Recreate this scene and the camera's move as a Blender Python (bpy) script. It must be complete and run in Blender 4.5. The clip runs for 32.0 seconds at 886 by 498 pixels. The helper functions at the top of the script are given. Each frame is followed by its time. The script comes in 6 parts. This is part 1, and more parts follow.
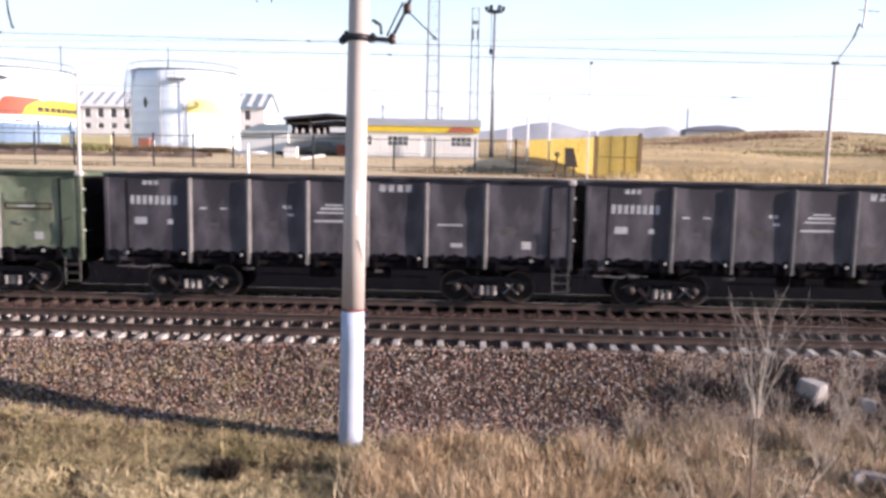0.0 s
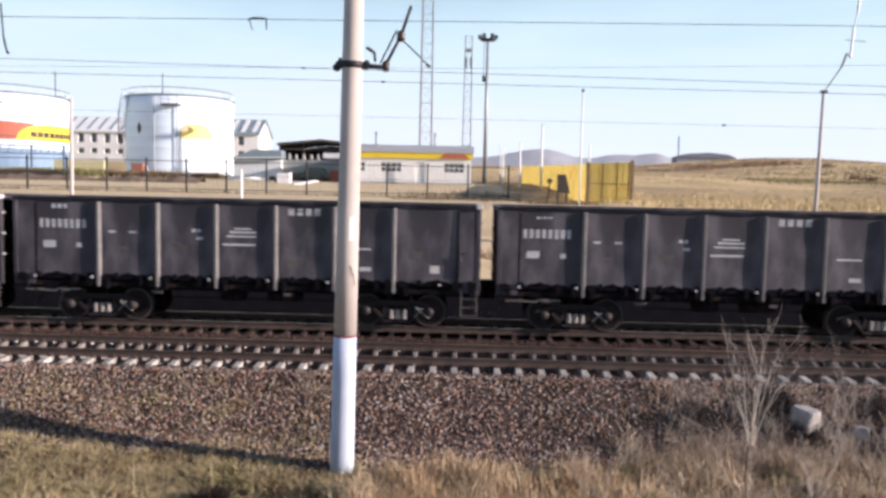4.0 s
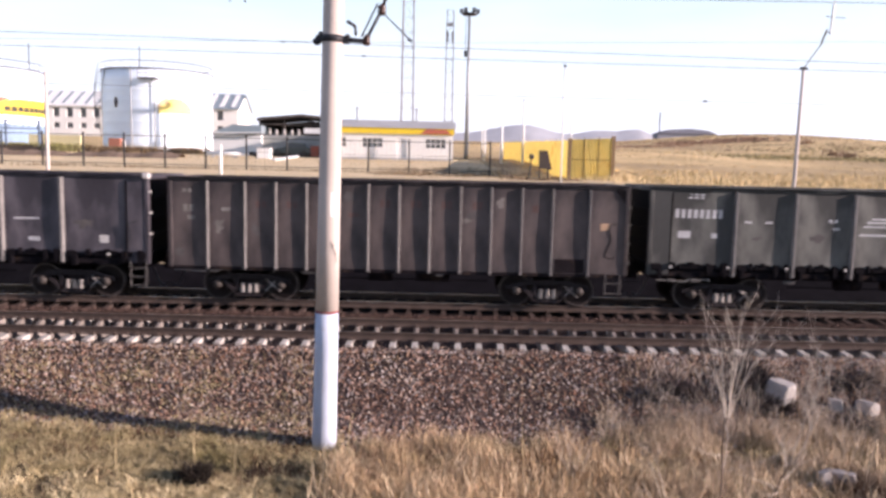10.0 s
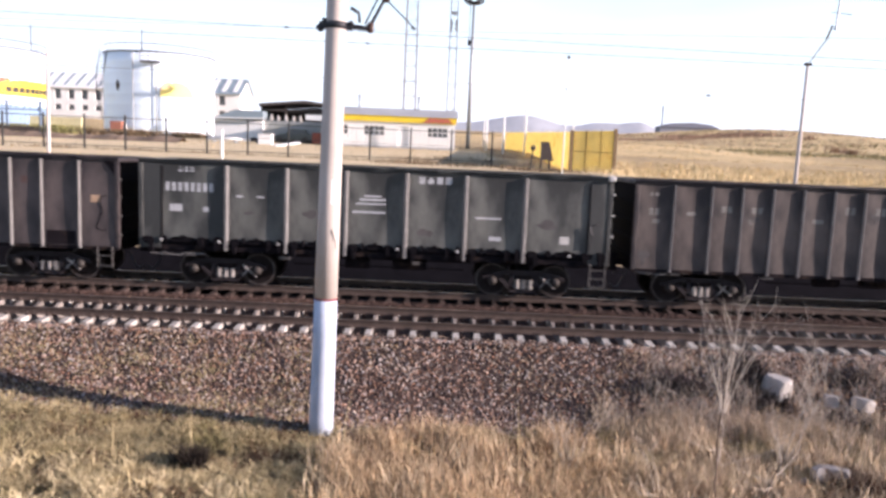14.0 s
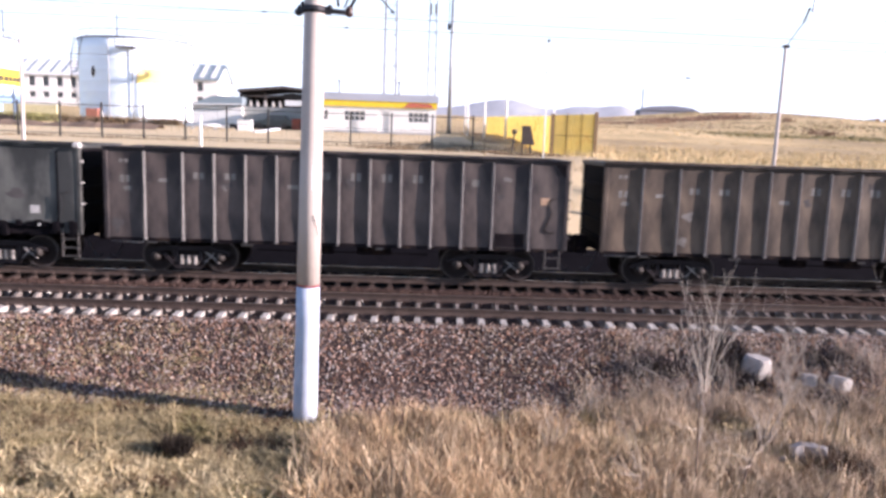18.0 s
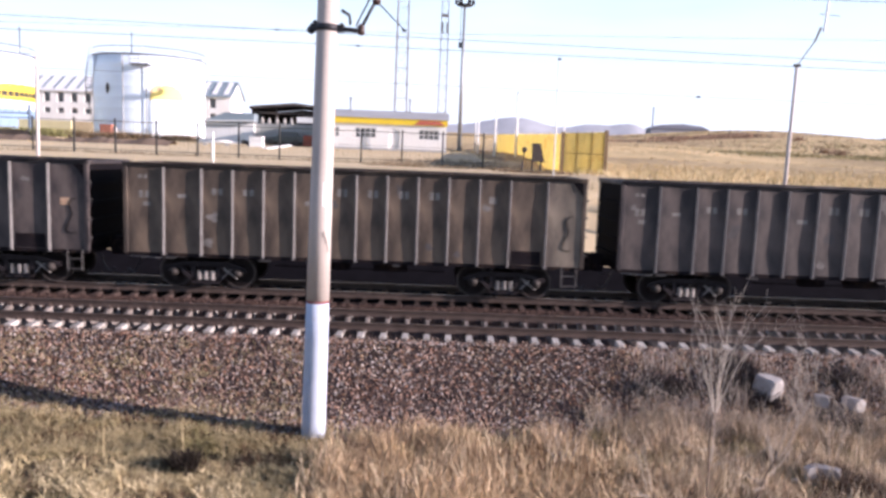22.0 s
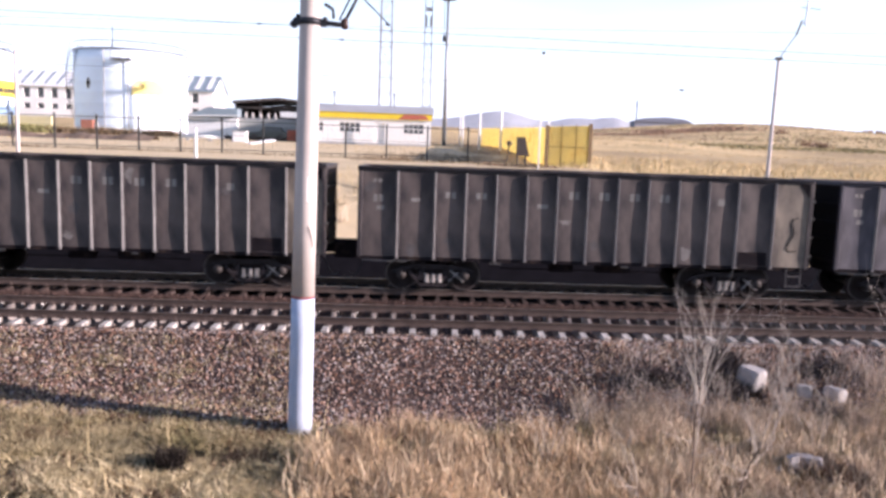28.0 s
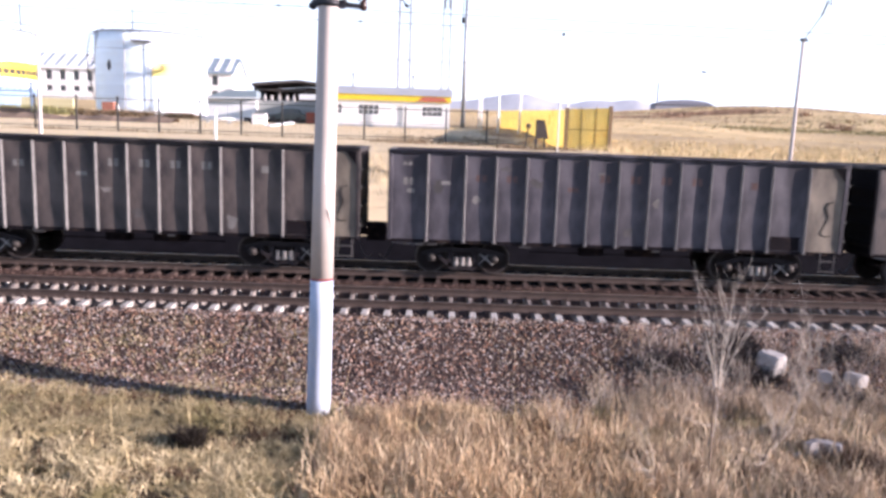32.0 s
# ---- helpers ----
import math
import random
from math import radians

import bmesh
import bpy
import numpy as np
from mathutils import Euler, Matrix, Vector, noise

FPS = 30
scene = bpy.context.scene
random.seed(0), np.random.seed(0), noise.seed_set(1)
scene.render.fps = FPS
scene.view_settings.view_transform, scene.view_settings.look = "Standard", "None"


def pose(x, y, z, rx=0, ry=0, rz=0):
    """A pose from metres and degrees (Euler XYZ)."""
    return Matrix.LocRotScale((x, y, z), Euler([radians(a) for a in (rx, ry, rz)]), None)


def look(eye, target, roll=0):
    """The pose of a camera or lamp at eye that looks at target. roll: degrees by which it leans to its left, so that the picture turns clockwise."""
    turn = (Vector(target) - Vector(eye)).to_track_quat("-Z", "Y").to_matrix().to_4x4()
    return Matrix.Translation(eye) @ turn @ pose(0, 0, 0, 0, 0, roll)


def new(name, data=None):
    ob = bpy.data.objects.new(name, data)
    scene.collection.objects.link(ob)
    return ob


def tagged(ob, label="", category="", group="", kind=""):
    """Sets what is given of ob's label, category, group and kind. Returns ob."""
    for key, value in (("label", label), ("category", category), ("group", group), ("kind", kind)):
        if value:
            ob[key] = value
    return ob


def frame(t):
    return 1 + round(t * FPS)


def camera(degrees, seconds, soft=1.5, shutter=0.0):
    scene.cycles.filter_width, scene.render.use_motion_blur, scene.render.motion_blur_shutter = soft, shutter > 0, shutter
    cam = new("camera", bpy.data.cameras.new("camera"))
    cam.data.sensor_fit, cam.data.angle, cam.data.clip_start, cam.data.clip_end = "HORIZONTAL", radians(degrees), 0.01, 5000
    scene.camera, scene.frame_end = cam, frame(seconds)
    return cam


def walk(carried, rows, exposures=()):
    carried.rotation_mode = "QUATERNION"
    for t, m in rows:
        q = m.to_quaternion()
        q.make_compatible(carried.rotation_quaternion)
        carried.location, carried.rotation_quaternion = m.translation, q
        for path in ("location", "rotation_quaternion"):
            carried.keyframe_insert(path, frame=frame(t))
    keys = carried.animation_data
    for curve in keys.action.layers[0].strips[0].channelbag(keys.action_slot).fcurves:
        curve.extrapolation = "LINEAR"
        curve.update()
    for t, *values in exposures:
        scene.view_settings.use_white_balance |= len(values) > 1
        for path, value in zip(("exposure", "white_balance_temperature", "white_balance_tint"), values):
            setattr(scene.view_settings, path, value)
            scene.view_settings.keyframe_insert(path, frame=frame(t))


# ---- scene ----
LENS = 60.5
EYE = (0.0, 0.0, 4.09)
CLIP = 32.0
cam = camera(LENS, CLIP, soft=3.1, shutter=0.5)
# seconds, yaw, pitch, roll of the handheld camera, which stands on one spot
TURNS = [
    (0, 1.67, -6.47, -1.05), (0.5, 1.94, -5.86, -0.61), (1, 1.39, -5.87, -0.98), (1.5, 1.43, -5.32, -1.21), (2, 2.14, -5.19, -1.02),
    (2.5, 2.42, -5.06, -0.69), (3, 2.45, -5.19, -0.82), (3.5, 1.46, -4.47, -1.08), (5.5, 0.89, -5.6, -1.31), (6, 0.87, -6.25, -1.15),
    (6.5, 1.49, -6.4, -1.15), (7, 1.36, -6.55, -1.31), (7.5, 1.32, -5.86, -1.62), (8, 1.15, -6.18, -1.88), (8.5, 0.73, -6.21, -1.54),
    (9, 0.67, -6.76, -1.36), (9.5, 0.22, -6.92, -1.39), (10, -0.23, -6.29, -1.31), (10.5, -0.42, -6.06, -1.7), (11, -1.15, -6.19, -2.07),
    (11.5, -1.72, -6.53, -2), (12, -2.08, -6.39, -2.27), (12.5, -2.54, -6.52, -2.49), (13, -2.6, -7.03, -2.79), (13.5, -1.29, -7.02, -2.55),
    (14, -0.12, -7.09, -2.4), (14.5, -0.35, -7.64, -2.67), (16.5, -1.58, -8.26, -2.8), (17, -1.68, -8.08, -2.35), (17.5, -1.61, -8.14, -2.03),
    (18, -1.53, -8.16, -1.94), (18.5, -1.83, -7.87, -1.98), (19, -2.12, -6.85, -2.25), (19.5, -3.92, -6.33, -2.86), (20, -3.48, -6.21, -2.89),
    (20.5, -2.99, -6.01, -2.52), (21, -1.53, -6.27, -2.07), (21.5, -1.09, -6.82, -1.85), (22, -0.76, -6.91, -2.21), (22.5, -0.63, -6.85, -2.09),
    (23, -1.13, -7.04, -2.03), (23.5, -1.06, -7.48, -1.84), (24, -0.65, -7.44, -1.65), (24.5, 0.01, -7.45, -1.39), (26.5, -1.01, -6.64, -1.71),
    (27, -2.31, -7.25, -2.04), (27.5, -2.27, -7.47, -2.05), (28, -1.9, -7.3, -1.95), (28.5, -1.61, -7.58, -2.01), (29, -1.02, -7.44, -1.68),
    (29.5, -1.05, -7.5, -1.91), (30, -1.11, -7.72, -2.14), (30.5, -1.12, -8.07, -2.27), (31, -0.99, -8.71, -1.82), (31.5, -0.51, -8.51, -1.91),
    (32, -0.51, -8.64, -2.02),
]
walk(cam, [(t, pose(*EYE, 90 + p, r, y)) for t, y, p, r in TURNS],
     exposures=[(0, 0.95, 6250, 25), (1, 0.76, 6200, 22), (3, 0.66, 6200, 21), (6, 0.74, 6300, 25), (7, 0.84, 6350, 28), (8, 0.78, 6350, 26), (10, 0.94, 6450, 29), (11, 0.9, 6350, 26), (13, 1.0, 6300, 25), (17.5, 1.24, 6030, 27.5), (20, 0.91, 6030, 27.5), (21, 0.86, 6030, 26.5), (22, 0.98, 6030, 27.5), (24, 1.06, 6030, 28.5), (27, 0.96, 5950, 27.5), (28, 1.1, 6030, 28.5), (30, 1.15, 6030, 28.5), (31, 1.27, 6030, 28.5), (32, 1.32, 5980, 27.5)])

# ---------------------------------------------------------------- light
SUN_UP, SUN_ROUND = 15.5, 12.0   # degrees above the horizon; turned from +x towards the viewer
sun_dir = Vector((math.cos(radians(SUN_UP)) * math.cos(radians(SUN_ROUND)),
                  -math.cos(radians(SUN_UP)) * math.sin(radians(SUN_ROUND)), math.sin(radians(SUN_UP))))
world = bpy.data.worlds.new("sky")
scene.world = world
world.use_nodes = True
wn = world.node_tree.nodes
sky = wn.new("ShaderNodeTexSky")
sky.sky_type, sky.sun_disc = "NISHITA", False
sky.sun_elevation = radians(SUN_UP)
sky.sun_rotation = radians(90 + SUN_ROUND)
sky.air_density, sky.dust_density, sky.ozone_density = 1.0, 0.6, 1.5
# thin bright haze all round the horizon, torn by faint streaks of cloud
wl = world.node_tree.links
wco, wsep, wmap = wn.new("ShaderNodeTexCoord"), wn.new("ShaderNodeSeparateXYZ"), wn.new("ShaderNodeMapping")
wmap.inputs["Scale"].default_value = (1.5, 1.5, 9.0)
wnoise = wn.new("ShaderNodeTexNoise")
wnoise.inputs["Scale"].default_value, wnoise.inputs["Detail"].default_value = 2.2, 6.0
wl.new(wco.outputs["Generated"], wsep.inputs[0])
wl.new(wco.outputs["Generated"], wmap.inputs[0])
wl.new(wmap.outputs[0], wnoise.inputs["Vector"])
wadd = wn.new("ShaderNodeMath")
wadd.operation = "MULTIPLY_ADD"
wadd.inputs[1].default_value = -0.14
wl.new(wnoise.outputs["Fac"], wadd.inputs[0])
wl.new(wsep.outputs["Z"], wadd.inputs[2])
wramp = wn.new("ShaderNodeMapRange")
wramp.interpolation_type = "SMOOTHSTEP"
for i, v in zip((1, 2, 3, 4), (0.08, 0.36, 0.98, 0.0)):
    wramp.inputs[i].default_value = v
wl.new(wadd.outputs[0], wramp.inputs[0])
wmix = wn.new("ShaderNodeMix")
wmix.data_type = "RGBA"
wl.new(wramp.outputs[0], wmix.inputs[0])
wl.new(sky.outputs[0], wmix.inputs[6])
wlow = wn.new("ShaderNodeMapRange")
wlow.interpolation_type = "SMOOTHSTEP"
for i, v in zip((1, 2, 3, 4), (-0.06, 0.17, 0.0, 1.0)):
    wlow.inputs[i].default_value = v
wl.new(wadd.outputs[0], wlow.inputs[0])
whaze = wn.new("ShaderNodeMix")
whaze.data_type = "RGBA"
whaze.inputs[6].default_value = (6.3, 7.0, 7.3, 1)
whaze.inputs[7].default_value = (4.9, 6.6, 7.0, 1)
wl.new(wlow.outputs[0], whaze.inputs[0])
wl.new(whaze.outputs[2], wmix.inputs[7])
wl.new(wmix.outputs[2], wn["Background"].inputs[0])
wn["Background"].inputs[1].default_value = 0.09
sun = new("sun", bpy.data.lights.new("sun", "SUN"))
sun.data.energy, sun.data.angle, sun.data.color = 5.0, radians(0.55), (1.0, 0.88, 0.74)
sun.matrix_world = look(sun_dir * 200, (0, 0, 0))


# ---------------------------------------------------------------- materials
def mat(name, color, rough=0.7, metal=0.0, vary=0.25, scale=3.0, fine=40.0, bump=0.2, spots=None, spot_scale=1.2, spot_at=0.55, rnd=0.0, island=0.0, bump_dist=0.01, stretch=None, spec=0.15):
    """A surface with broad and fine variation; spots: a second colour in patches; rnd, island: lightness by object or by piece."""
    m = bpy.data.materials.new(name)
    m.use_nodes = True
    nt = m.node_tree
    b = nt.nodes["Principled BSDF"]
    b.inputs["Roughness"].default_value, b.inputs["Metallic"].default_value = rough, metal
    b.inputs["Specular IOR Level"].default_value = spec
    co = nt.nodes.new("ShaderNodeTexCoord")
    vec = co.outputs["Object"]
    if stretch:
        mp = nt.nodes.new("ShaderNodeMapping")
        mp.inputs["Scale"].default_value = stretch
        nt.links.new(vec, mp.inputs[0])
        vec = mp.outputs[0]

    def noise_tex(sc, detail=4.0):
        n = nt.nodes.new("ShaderNodeTexNoise")
        n.inputs["Scale"].default_value, n.inputs["Detail"].default_value = sc, detail
        nt.links.new(vec, n.inputs["Vector"])
        return n.outputs["Fac"]

    def math_node(op, a, c):
        n = nt.nodes.new("ShaderNodeMath")
        n.operation = op
        for i, v in enumerate((a, c)):
            if isinstance(v, (int, float)):
                n.inputs[i].default_value = v
            else:
                nt.links.new(v, n.inputs[i])
        return n.outputs[0]

    broad, grain = noise_tex(scale), noise_tex(fine, 2.0)
    both = math_node("ADD", math_node("MULTIPLY", broad, 0.65), math_node("MULTIPLY", grain, 0.35))
    light = math_node("ADD", math_node("MULTIPLY", math_node("SUBTRACT", both, 0.5), vary * 4), 1.0)
    if rnd:
        oi = nt.nodes.new("ShaderNodeObjectInfo")
        light = math_node("MULTIPLY", light, math_node("ADD", math_node("MULTIPLY", oi.outputs["Random"], 2 * rnd), 1 - rnd))
    if island:
        ge = nt.nodes.new("ShaderNodeNewGeometry")
        light = math_node("MULTIPLY", light, math_node("ADD", math_node("MULTIPLY", ge.outputs["Random Per Island"], 2 * island), 1 - island))
    base = nt.nodes.new("ShaderNodeRGB")
    base.outputs[0].default_value = (*color, 1)
    col = base.outputs[0]
    if spots:
        ramp = nt.nodes.new("ShaderNodeValToRGB")
        ramp.color_ramp.elements[0].position, ramp.color_ramp.elements[1].position = spot_at, spot_at + 0.12
        nt.links.new(noise_tex(spot_scale, 6.0), ramp.inputs[0])
        mx = nt.nodes.new("ShaderNodeMix")
        mx.data_type = "RGBA"
        nt.links.new(ramp.outputs[0], mx.inputs[0])
        nt.links.new(col, mx.inputs[6])
        mx.inputs[7].default_value = (*spots, 1)
        col = mx.outputs[2]
    sc = nt.nodes.new("ShaderNodeVectorMath")
    sc.operation = "SCALE"
    nt.links.new(col, sc.inputs[0])
    nt.links.new(light, sc.inputs["Scale"])
    nt.links.new(sc.outputs[0], b.inputs["Base Color"])
    if bump:
        bp = nt.nodes.new("ShaderNodeBump")
        bp.inputs["Strength"].default_value, bp.inputs["Distance"].default_value = bump, bump_dist
        nt.links.new(both, bp.inputs["Height"])
        nt.links.new(bp.outputs[0], b.inputs["Normal"])
    return m


# base kept dark to paint the shade between the blades
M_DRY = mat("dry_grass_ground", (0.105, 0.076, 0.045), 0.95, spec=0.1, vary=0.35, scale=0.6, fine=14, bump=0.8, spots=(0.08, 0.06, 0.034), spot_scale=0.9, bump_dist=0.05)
M_FIELD = mat("dry_field", (0.655, 0.525, 0.335), 0.95, spec=0.1, vary=0.12, scale=0.05, fine=3, bump=0.1, spots=(0.42, 0.315, 0.20), spot_scale=0.035, spot_at=0.54, bump_dist=0.1, stretch=(0.35, 1, 1))
M_STRAWHILL = mat("straw_hill", (0.60, 0.45, 0.245), 0.95, spec=0.1, vary=0.42, scale=0.09, fine=0.6, bump=0.1, spots=(0.43, 0.32, 0.185), spot_scale=0.022, spot_at=0.47, bump_dist=0.1, stretch=(1.3, 0.6, 1))
M_BALLAST = mat("ballast_bed", (0.075, 0.052, 0.044), 0.9, vary=0.5, scale=2.0, fine=22, bump=1.0, bump_dist=0.04)
M_STONE = mat("ballast_stone", (0.29, 0.20, 0.16), 0.85, vary=0.3, scale=1.1, fine=30, island=0.85, spots=(0.275, 0.214, 0.156), spot_scale=0.35, spot_at=0.48, bump=0.3)
M_RUSTBED = mat("rusty_ballast", (0.085, 0.05, 0.037), 0.9, vary=0.4, scale=2.5, fine=24, bump=1.0, bump_dist=0.03)
M_CONC = mat("sleeper_concrete", (0.47, 0.445, 0.41), 0.85, vary=0.25, scale=3, fine=50, rnd=0.2, spots=(0.27, 0.22, 0.18), spot_scale=4)
M_CONC_RUST = mat("stained_sleeper", (0.065, 0.047, 0.041), 0.9, vary=0.3, scale=4, fine=40, rnd=0.3)
M_STAINED = mat("stained_concrete", (0.22, 0.192, 0.175), 0.9, vary=0.3, scale=3, fine=40, rnd=0.25)
M_RAIL = mat("rail_steel", (0.095, 0.07, 0.06), 0.6, 0.15, vary=0.3, scale=3, fine=30, bump=0.2)
M_RIM = mat("worn_rim", (0.11, 0.095, 0.09), 0.4, 0.5, vary=0.25, scale=6, fine=40, bump=0.1)
M_EMBLEM = mat("faded_yellow", (0.86, 0.74, 0.26), 0.6, vary=0.15, scale=0.5, fine=8, bump=0.05)
M_EMBLEM_RED = mat("faded_orange", (0.74, 0.55, 0.34), 0.6, vary=0.15, scale=0.5, fine=8, bump=0.05)
M_RAILTOP = mat("rail_head", (0.35, 0.33, 0.31), 0.3, 0.9, vary=0.1, scale=3, fine=60, bump=0.05)
M_POLE = mat("pole_concrete", (0.54, 0.475, 0.435), 0.85, vary=0.16, scale=1.2, fine=30, bump=0.25, spots=(0.46, 0.40, 0.36), spot_scale=1.5, spot_at=0.6)
M_POLEPAINT = mat("pole_whitewash", (0.52, 0.58, 0.70), 0.8, vary=0.12, scale=2, fine=30, bump=0.2, spots=(0.47, 0.48, 0.52), spot_scale=2.2, spot_at=0.62)
M_REDLINE = mat("red_paint", (0.24, 0.06, 0.055), 0.7, vary=0.3, scale=8, fine=40)
M_WHITEPATCH = mat("white_patch", (0.52, 0.50, 0.48), 0.8, vary=0.2, scale=8, fine=50)
M_POLEPATCH = mat("pale_patch", (0.68, 0.66, 0.64), 0.8, vary=0.2, scale=8, fine=50)
M_STEEL = mat("dark_steel", (0.05, 0.05, 0.055), 0.5, 0.6, vary=0.3, scale=4, fine=40)
M_GREYSTEEL = mat("galvanised_steel", (0.33, 0.34, 0.35), 0.5, 0.5, vary=0.2, scale=3, fine=30)
M_INSUL = mat("brown_porcelain", (0.06, 0.035, 0.03), 0.25, vary=0.2)
M_BLACK = mat("grimy_underframe", (0.016, 0.013, 0.015), 0.85, 0.0, spec=0.05, vary=0.4, scale=4, fine=30, spots=(0.04, 0.028, 0.023), spot_scale=3)
M_WHEEL = mat("wheel_steel", (0.04, 0.032, 0.032), 0.45, 0.3, vary=0.3, scale=6, fine=40)
M_BOGIE = mat("bogie_casting", (0.035, 0.029, 0.031), 0.7, 0.1, vary=0.4, scale=5, fine=30)
# near-black ballast colour stands in for the shade under and behind the train
M_UNDERSHADE = mat("shade_dark_ballast", (0.008, 0.0075, 0.0095), 0.95, spec=0.03, vary=0.4, scale=2.0, fine=22, bump=1.0, bump_dist=0.03)
M_SPRING = mat("pale_spring", (0.36, 0.33, 0.31), 0.6, 0.2, vary=0.3)
M_AXLE = mat("axle_box", (0.06, 0.053, 0.05), 0.6, 0.2, vary=0.35, scale=6, fine=30)
M_LETTER = mat("white_lettering", (0.486, 0.486, 0.499), 0.75, vary=0.35, scale=5, fine=30, bump=0.05)
M_REDLETTER = mat("red_lettering", (0.125, 0.080, 0.074), 0.75, vary=0.3, scale=5, fine=30, bump=0.05)
M_DISC = mat("pale_plate", (0.45, 0.30, 0.20), 0.8, vary=0.3, scale=8, fine=30)
M_WHITE = mat("white_paint", (0.80, 0.80, 0.79), 0.55, vary=0.08, scale=0.5, fine=8, bump=0.05)
M_TANK = mat("tank_white", (0.72, 0.83, 0.95), 0.5, vary=0.06, scale=0.4, fine=6, bump=0.03)
M_WALLW = mat("white_render", (0.82, 0.81, 0.79), 0.85, vary=0.12, scale=0.4, fine=8)
M_YELLOW = mat("yellow_fascia", (0.80, 0.58, 0.05), 0.5, vary=0.1, scale=1, fine=12, bump=0.05)
M_REDSIGN = mat("red_sign", (0.48, 0.15, 0.10), 0.5, vary=0.1, scale=1, fine=12, bump=0.05)
M_YFENCE = mat("yellow_sheet", (0.87, 0.75, 0.34), 0.6, vary=0.2, scale=0.8, fine=10, spots=(0.62, 0.40, 0.10), spot_scale=0.8, spot_at=0.6)
M_ROOF = mat("grey_roof", (0.42, 0.42, 0.42), 0.6, vary=0.2, scale=0.4, fine=8)
M_ROOFBLUE = mat("blue_grey_roof", (0.24, 0.30, 0.34), 0.5, vary=0.2, scale=0.3, fine=6)
M_GLASS = mat("window_glass", (0.13, 0.14, 0.145), 0.12, vary=0.2, scale=2, fine=6, bump=0)
M_SHED = mat("dark_shed", (0.075, 0.062, 0.056), 0.7, vary=0.3, scale=0.6, fine=8)
M_FENCE = mat("fence_steel", (0.06, 0.06, 0.058), 0.7, 0.3, vary=0.3)
# aerial haze is mixed into this pale blue-grey
M_HILL = mat("haze_paled_mountain", (0.44, 0.452, 0.49), 1.0, vary=0.2, scale=0.004, fine=0.03, bump=0)
M_ROCK = mat("pale_rock", (0.41, 0.385, 0.37), 0.9, vary=0.3, scale=4, fine=24, bump=0.7, bump_dist=0.03)
M_TWIG = mat("dry_twig", (0.49, 0.43, 0.37), 0.9, vary=0.2, scale=5, fine=30, bump=0.1)
M_BLADE = mat("dry_blade", (0.415, 0.338, 0.193), 0.9, vary=0.3, scale=0.7, fine=5, island=0.6, bump=0, spots=(0.30, 0.255, 0.125), spot_scale=0.8)
M_REED = mat("russet_blade", (0.57, 0.425, 0.275), 0.9, vary=0.3, scale=0.9, fine=5, island=0.7, bump=0)
M_BURNT = mat("charred_tuft", (0.03, 0.024, 0.02), 0.95, vary=0.3, island=0.4, bump=0)
M_DARKBROWN = mat("dark_brown_paint", (0.06, 0.03, 0.022), 0.7, vary=0.3)
M_BROWNPOST = mat("brown_post", (0.23, 0.16, 0.09), 0.85, vary=0.3)
M_LADDER = mat("worn_grey_step", (0.10, 0.094, 0.091), 0.7, 0.1, vary=0.3, scale=6, fine=40)
M_SMUDGE = mat("chalky_dust", (0.18, 0.165, 0.155), 0.9, vary=0.5, scale=2.5, fine=18, bump=0.1)
M_DEEPBLACK = mat("black_hatch", (0.008, 0.007, 0.009), 0.8, 0.0, spec=0.05, vary=0.4, scale=5, fine=30)
M_RUST = mat("rusty_red", (0.40, 0.12, 0.08), 0.8, vary=0.3)


def paint(name, color, dust, streak, spec=0.45):
    return mat(name, color, 0.6, 0.0, spec=spec, vary=0.3, scale=1.1, fine=12, bump=0.35, spots=dust, spot_scale=streak, spot_at=0.52, bump_dist=0.02, stretch=(1, 1, 0.45), rnd=0.06)


P_GREY = paint("worn_grey_paint", (0.0405, 0.0355, 0.0450), (0.100, 0.089, 0.102), 1.0)
P_GREEN = paint("worn_green_paint", (0.0894, 0.117, 0.0757), (0.21, 0.225, 0.15), 0.9)
P_OLIVE = paint("grey_green_paint", (0.0400, 0.0410, 0.0400), (0.118, 0.118, 0.108), 0.9)
P_BROWN = paint("red_brown_paint", (0.0295, 0.0232, 0.0255), (0.088, 0.069, 0.066), 0.8)
P_SLATE = paint("dusty_slate_paint", (0.0280, 0.0223, 0.0245), (0.098, 0.077, 0.069), 0.9)
P_TAN = paint("dusty_tan_paint", (0.0490, 0.0355, 0.0280), (0.160, 0.116, 0.082), 0.7)
P_DUST = paint("pale_dusty_paint", (0.0894, 0.0722, 0.0592), (0.23, 0.188, 0.142), 0.7)
# paler than the panels: sunlight on the post edges put into the colour
M_SUNLIT_EDGE = mat("sunlit_post_edge", (0.215, 0.205, 0.20), 0.6, 0.1, vary=0.3, scale=3, fine=30)

# ---------------------------------------------------------------- building blocks
def part(name, data, material, parent=None, label="", at=None):
    """Link a bmesh or a mesh as one object under a thing; the material sits on the object, so that meshes can be shared."""
    me = data
    if isinstance(data, bmesh.types.BMesh):
        me = bpy.data.meshes.new(name)
        data.normal_update()
        data.to_mesh(me)
        data.free()
    if not me.materials:
        me.materials.append(material)
    ob = new(name, me)
    ob.material_slots[0].link = "OBJECT"
    ob.material_slots[0].material = material
    if parent is not None:
        ob.parent = parent
    if at is not None:
        ob.matrix_basis = at
    if label:
        tagged(ob, label)
    return ob


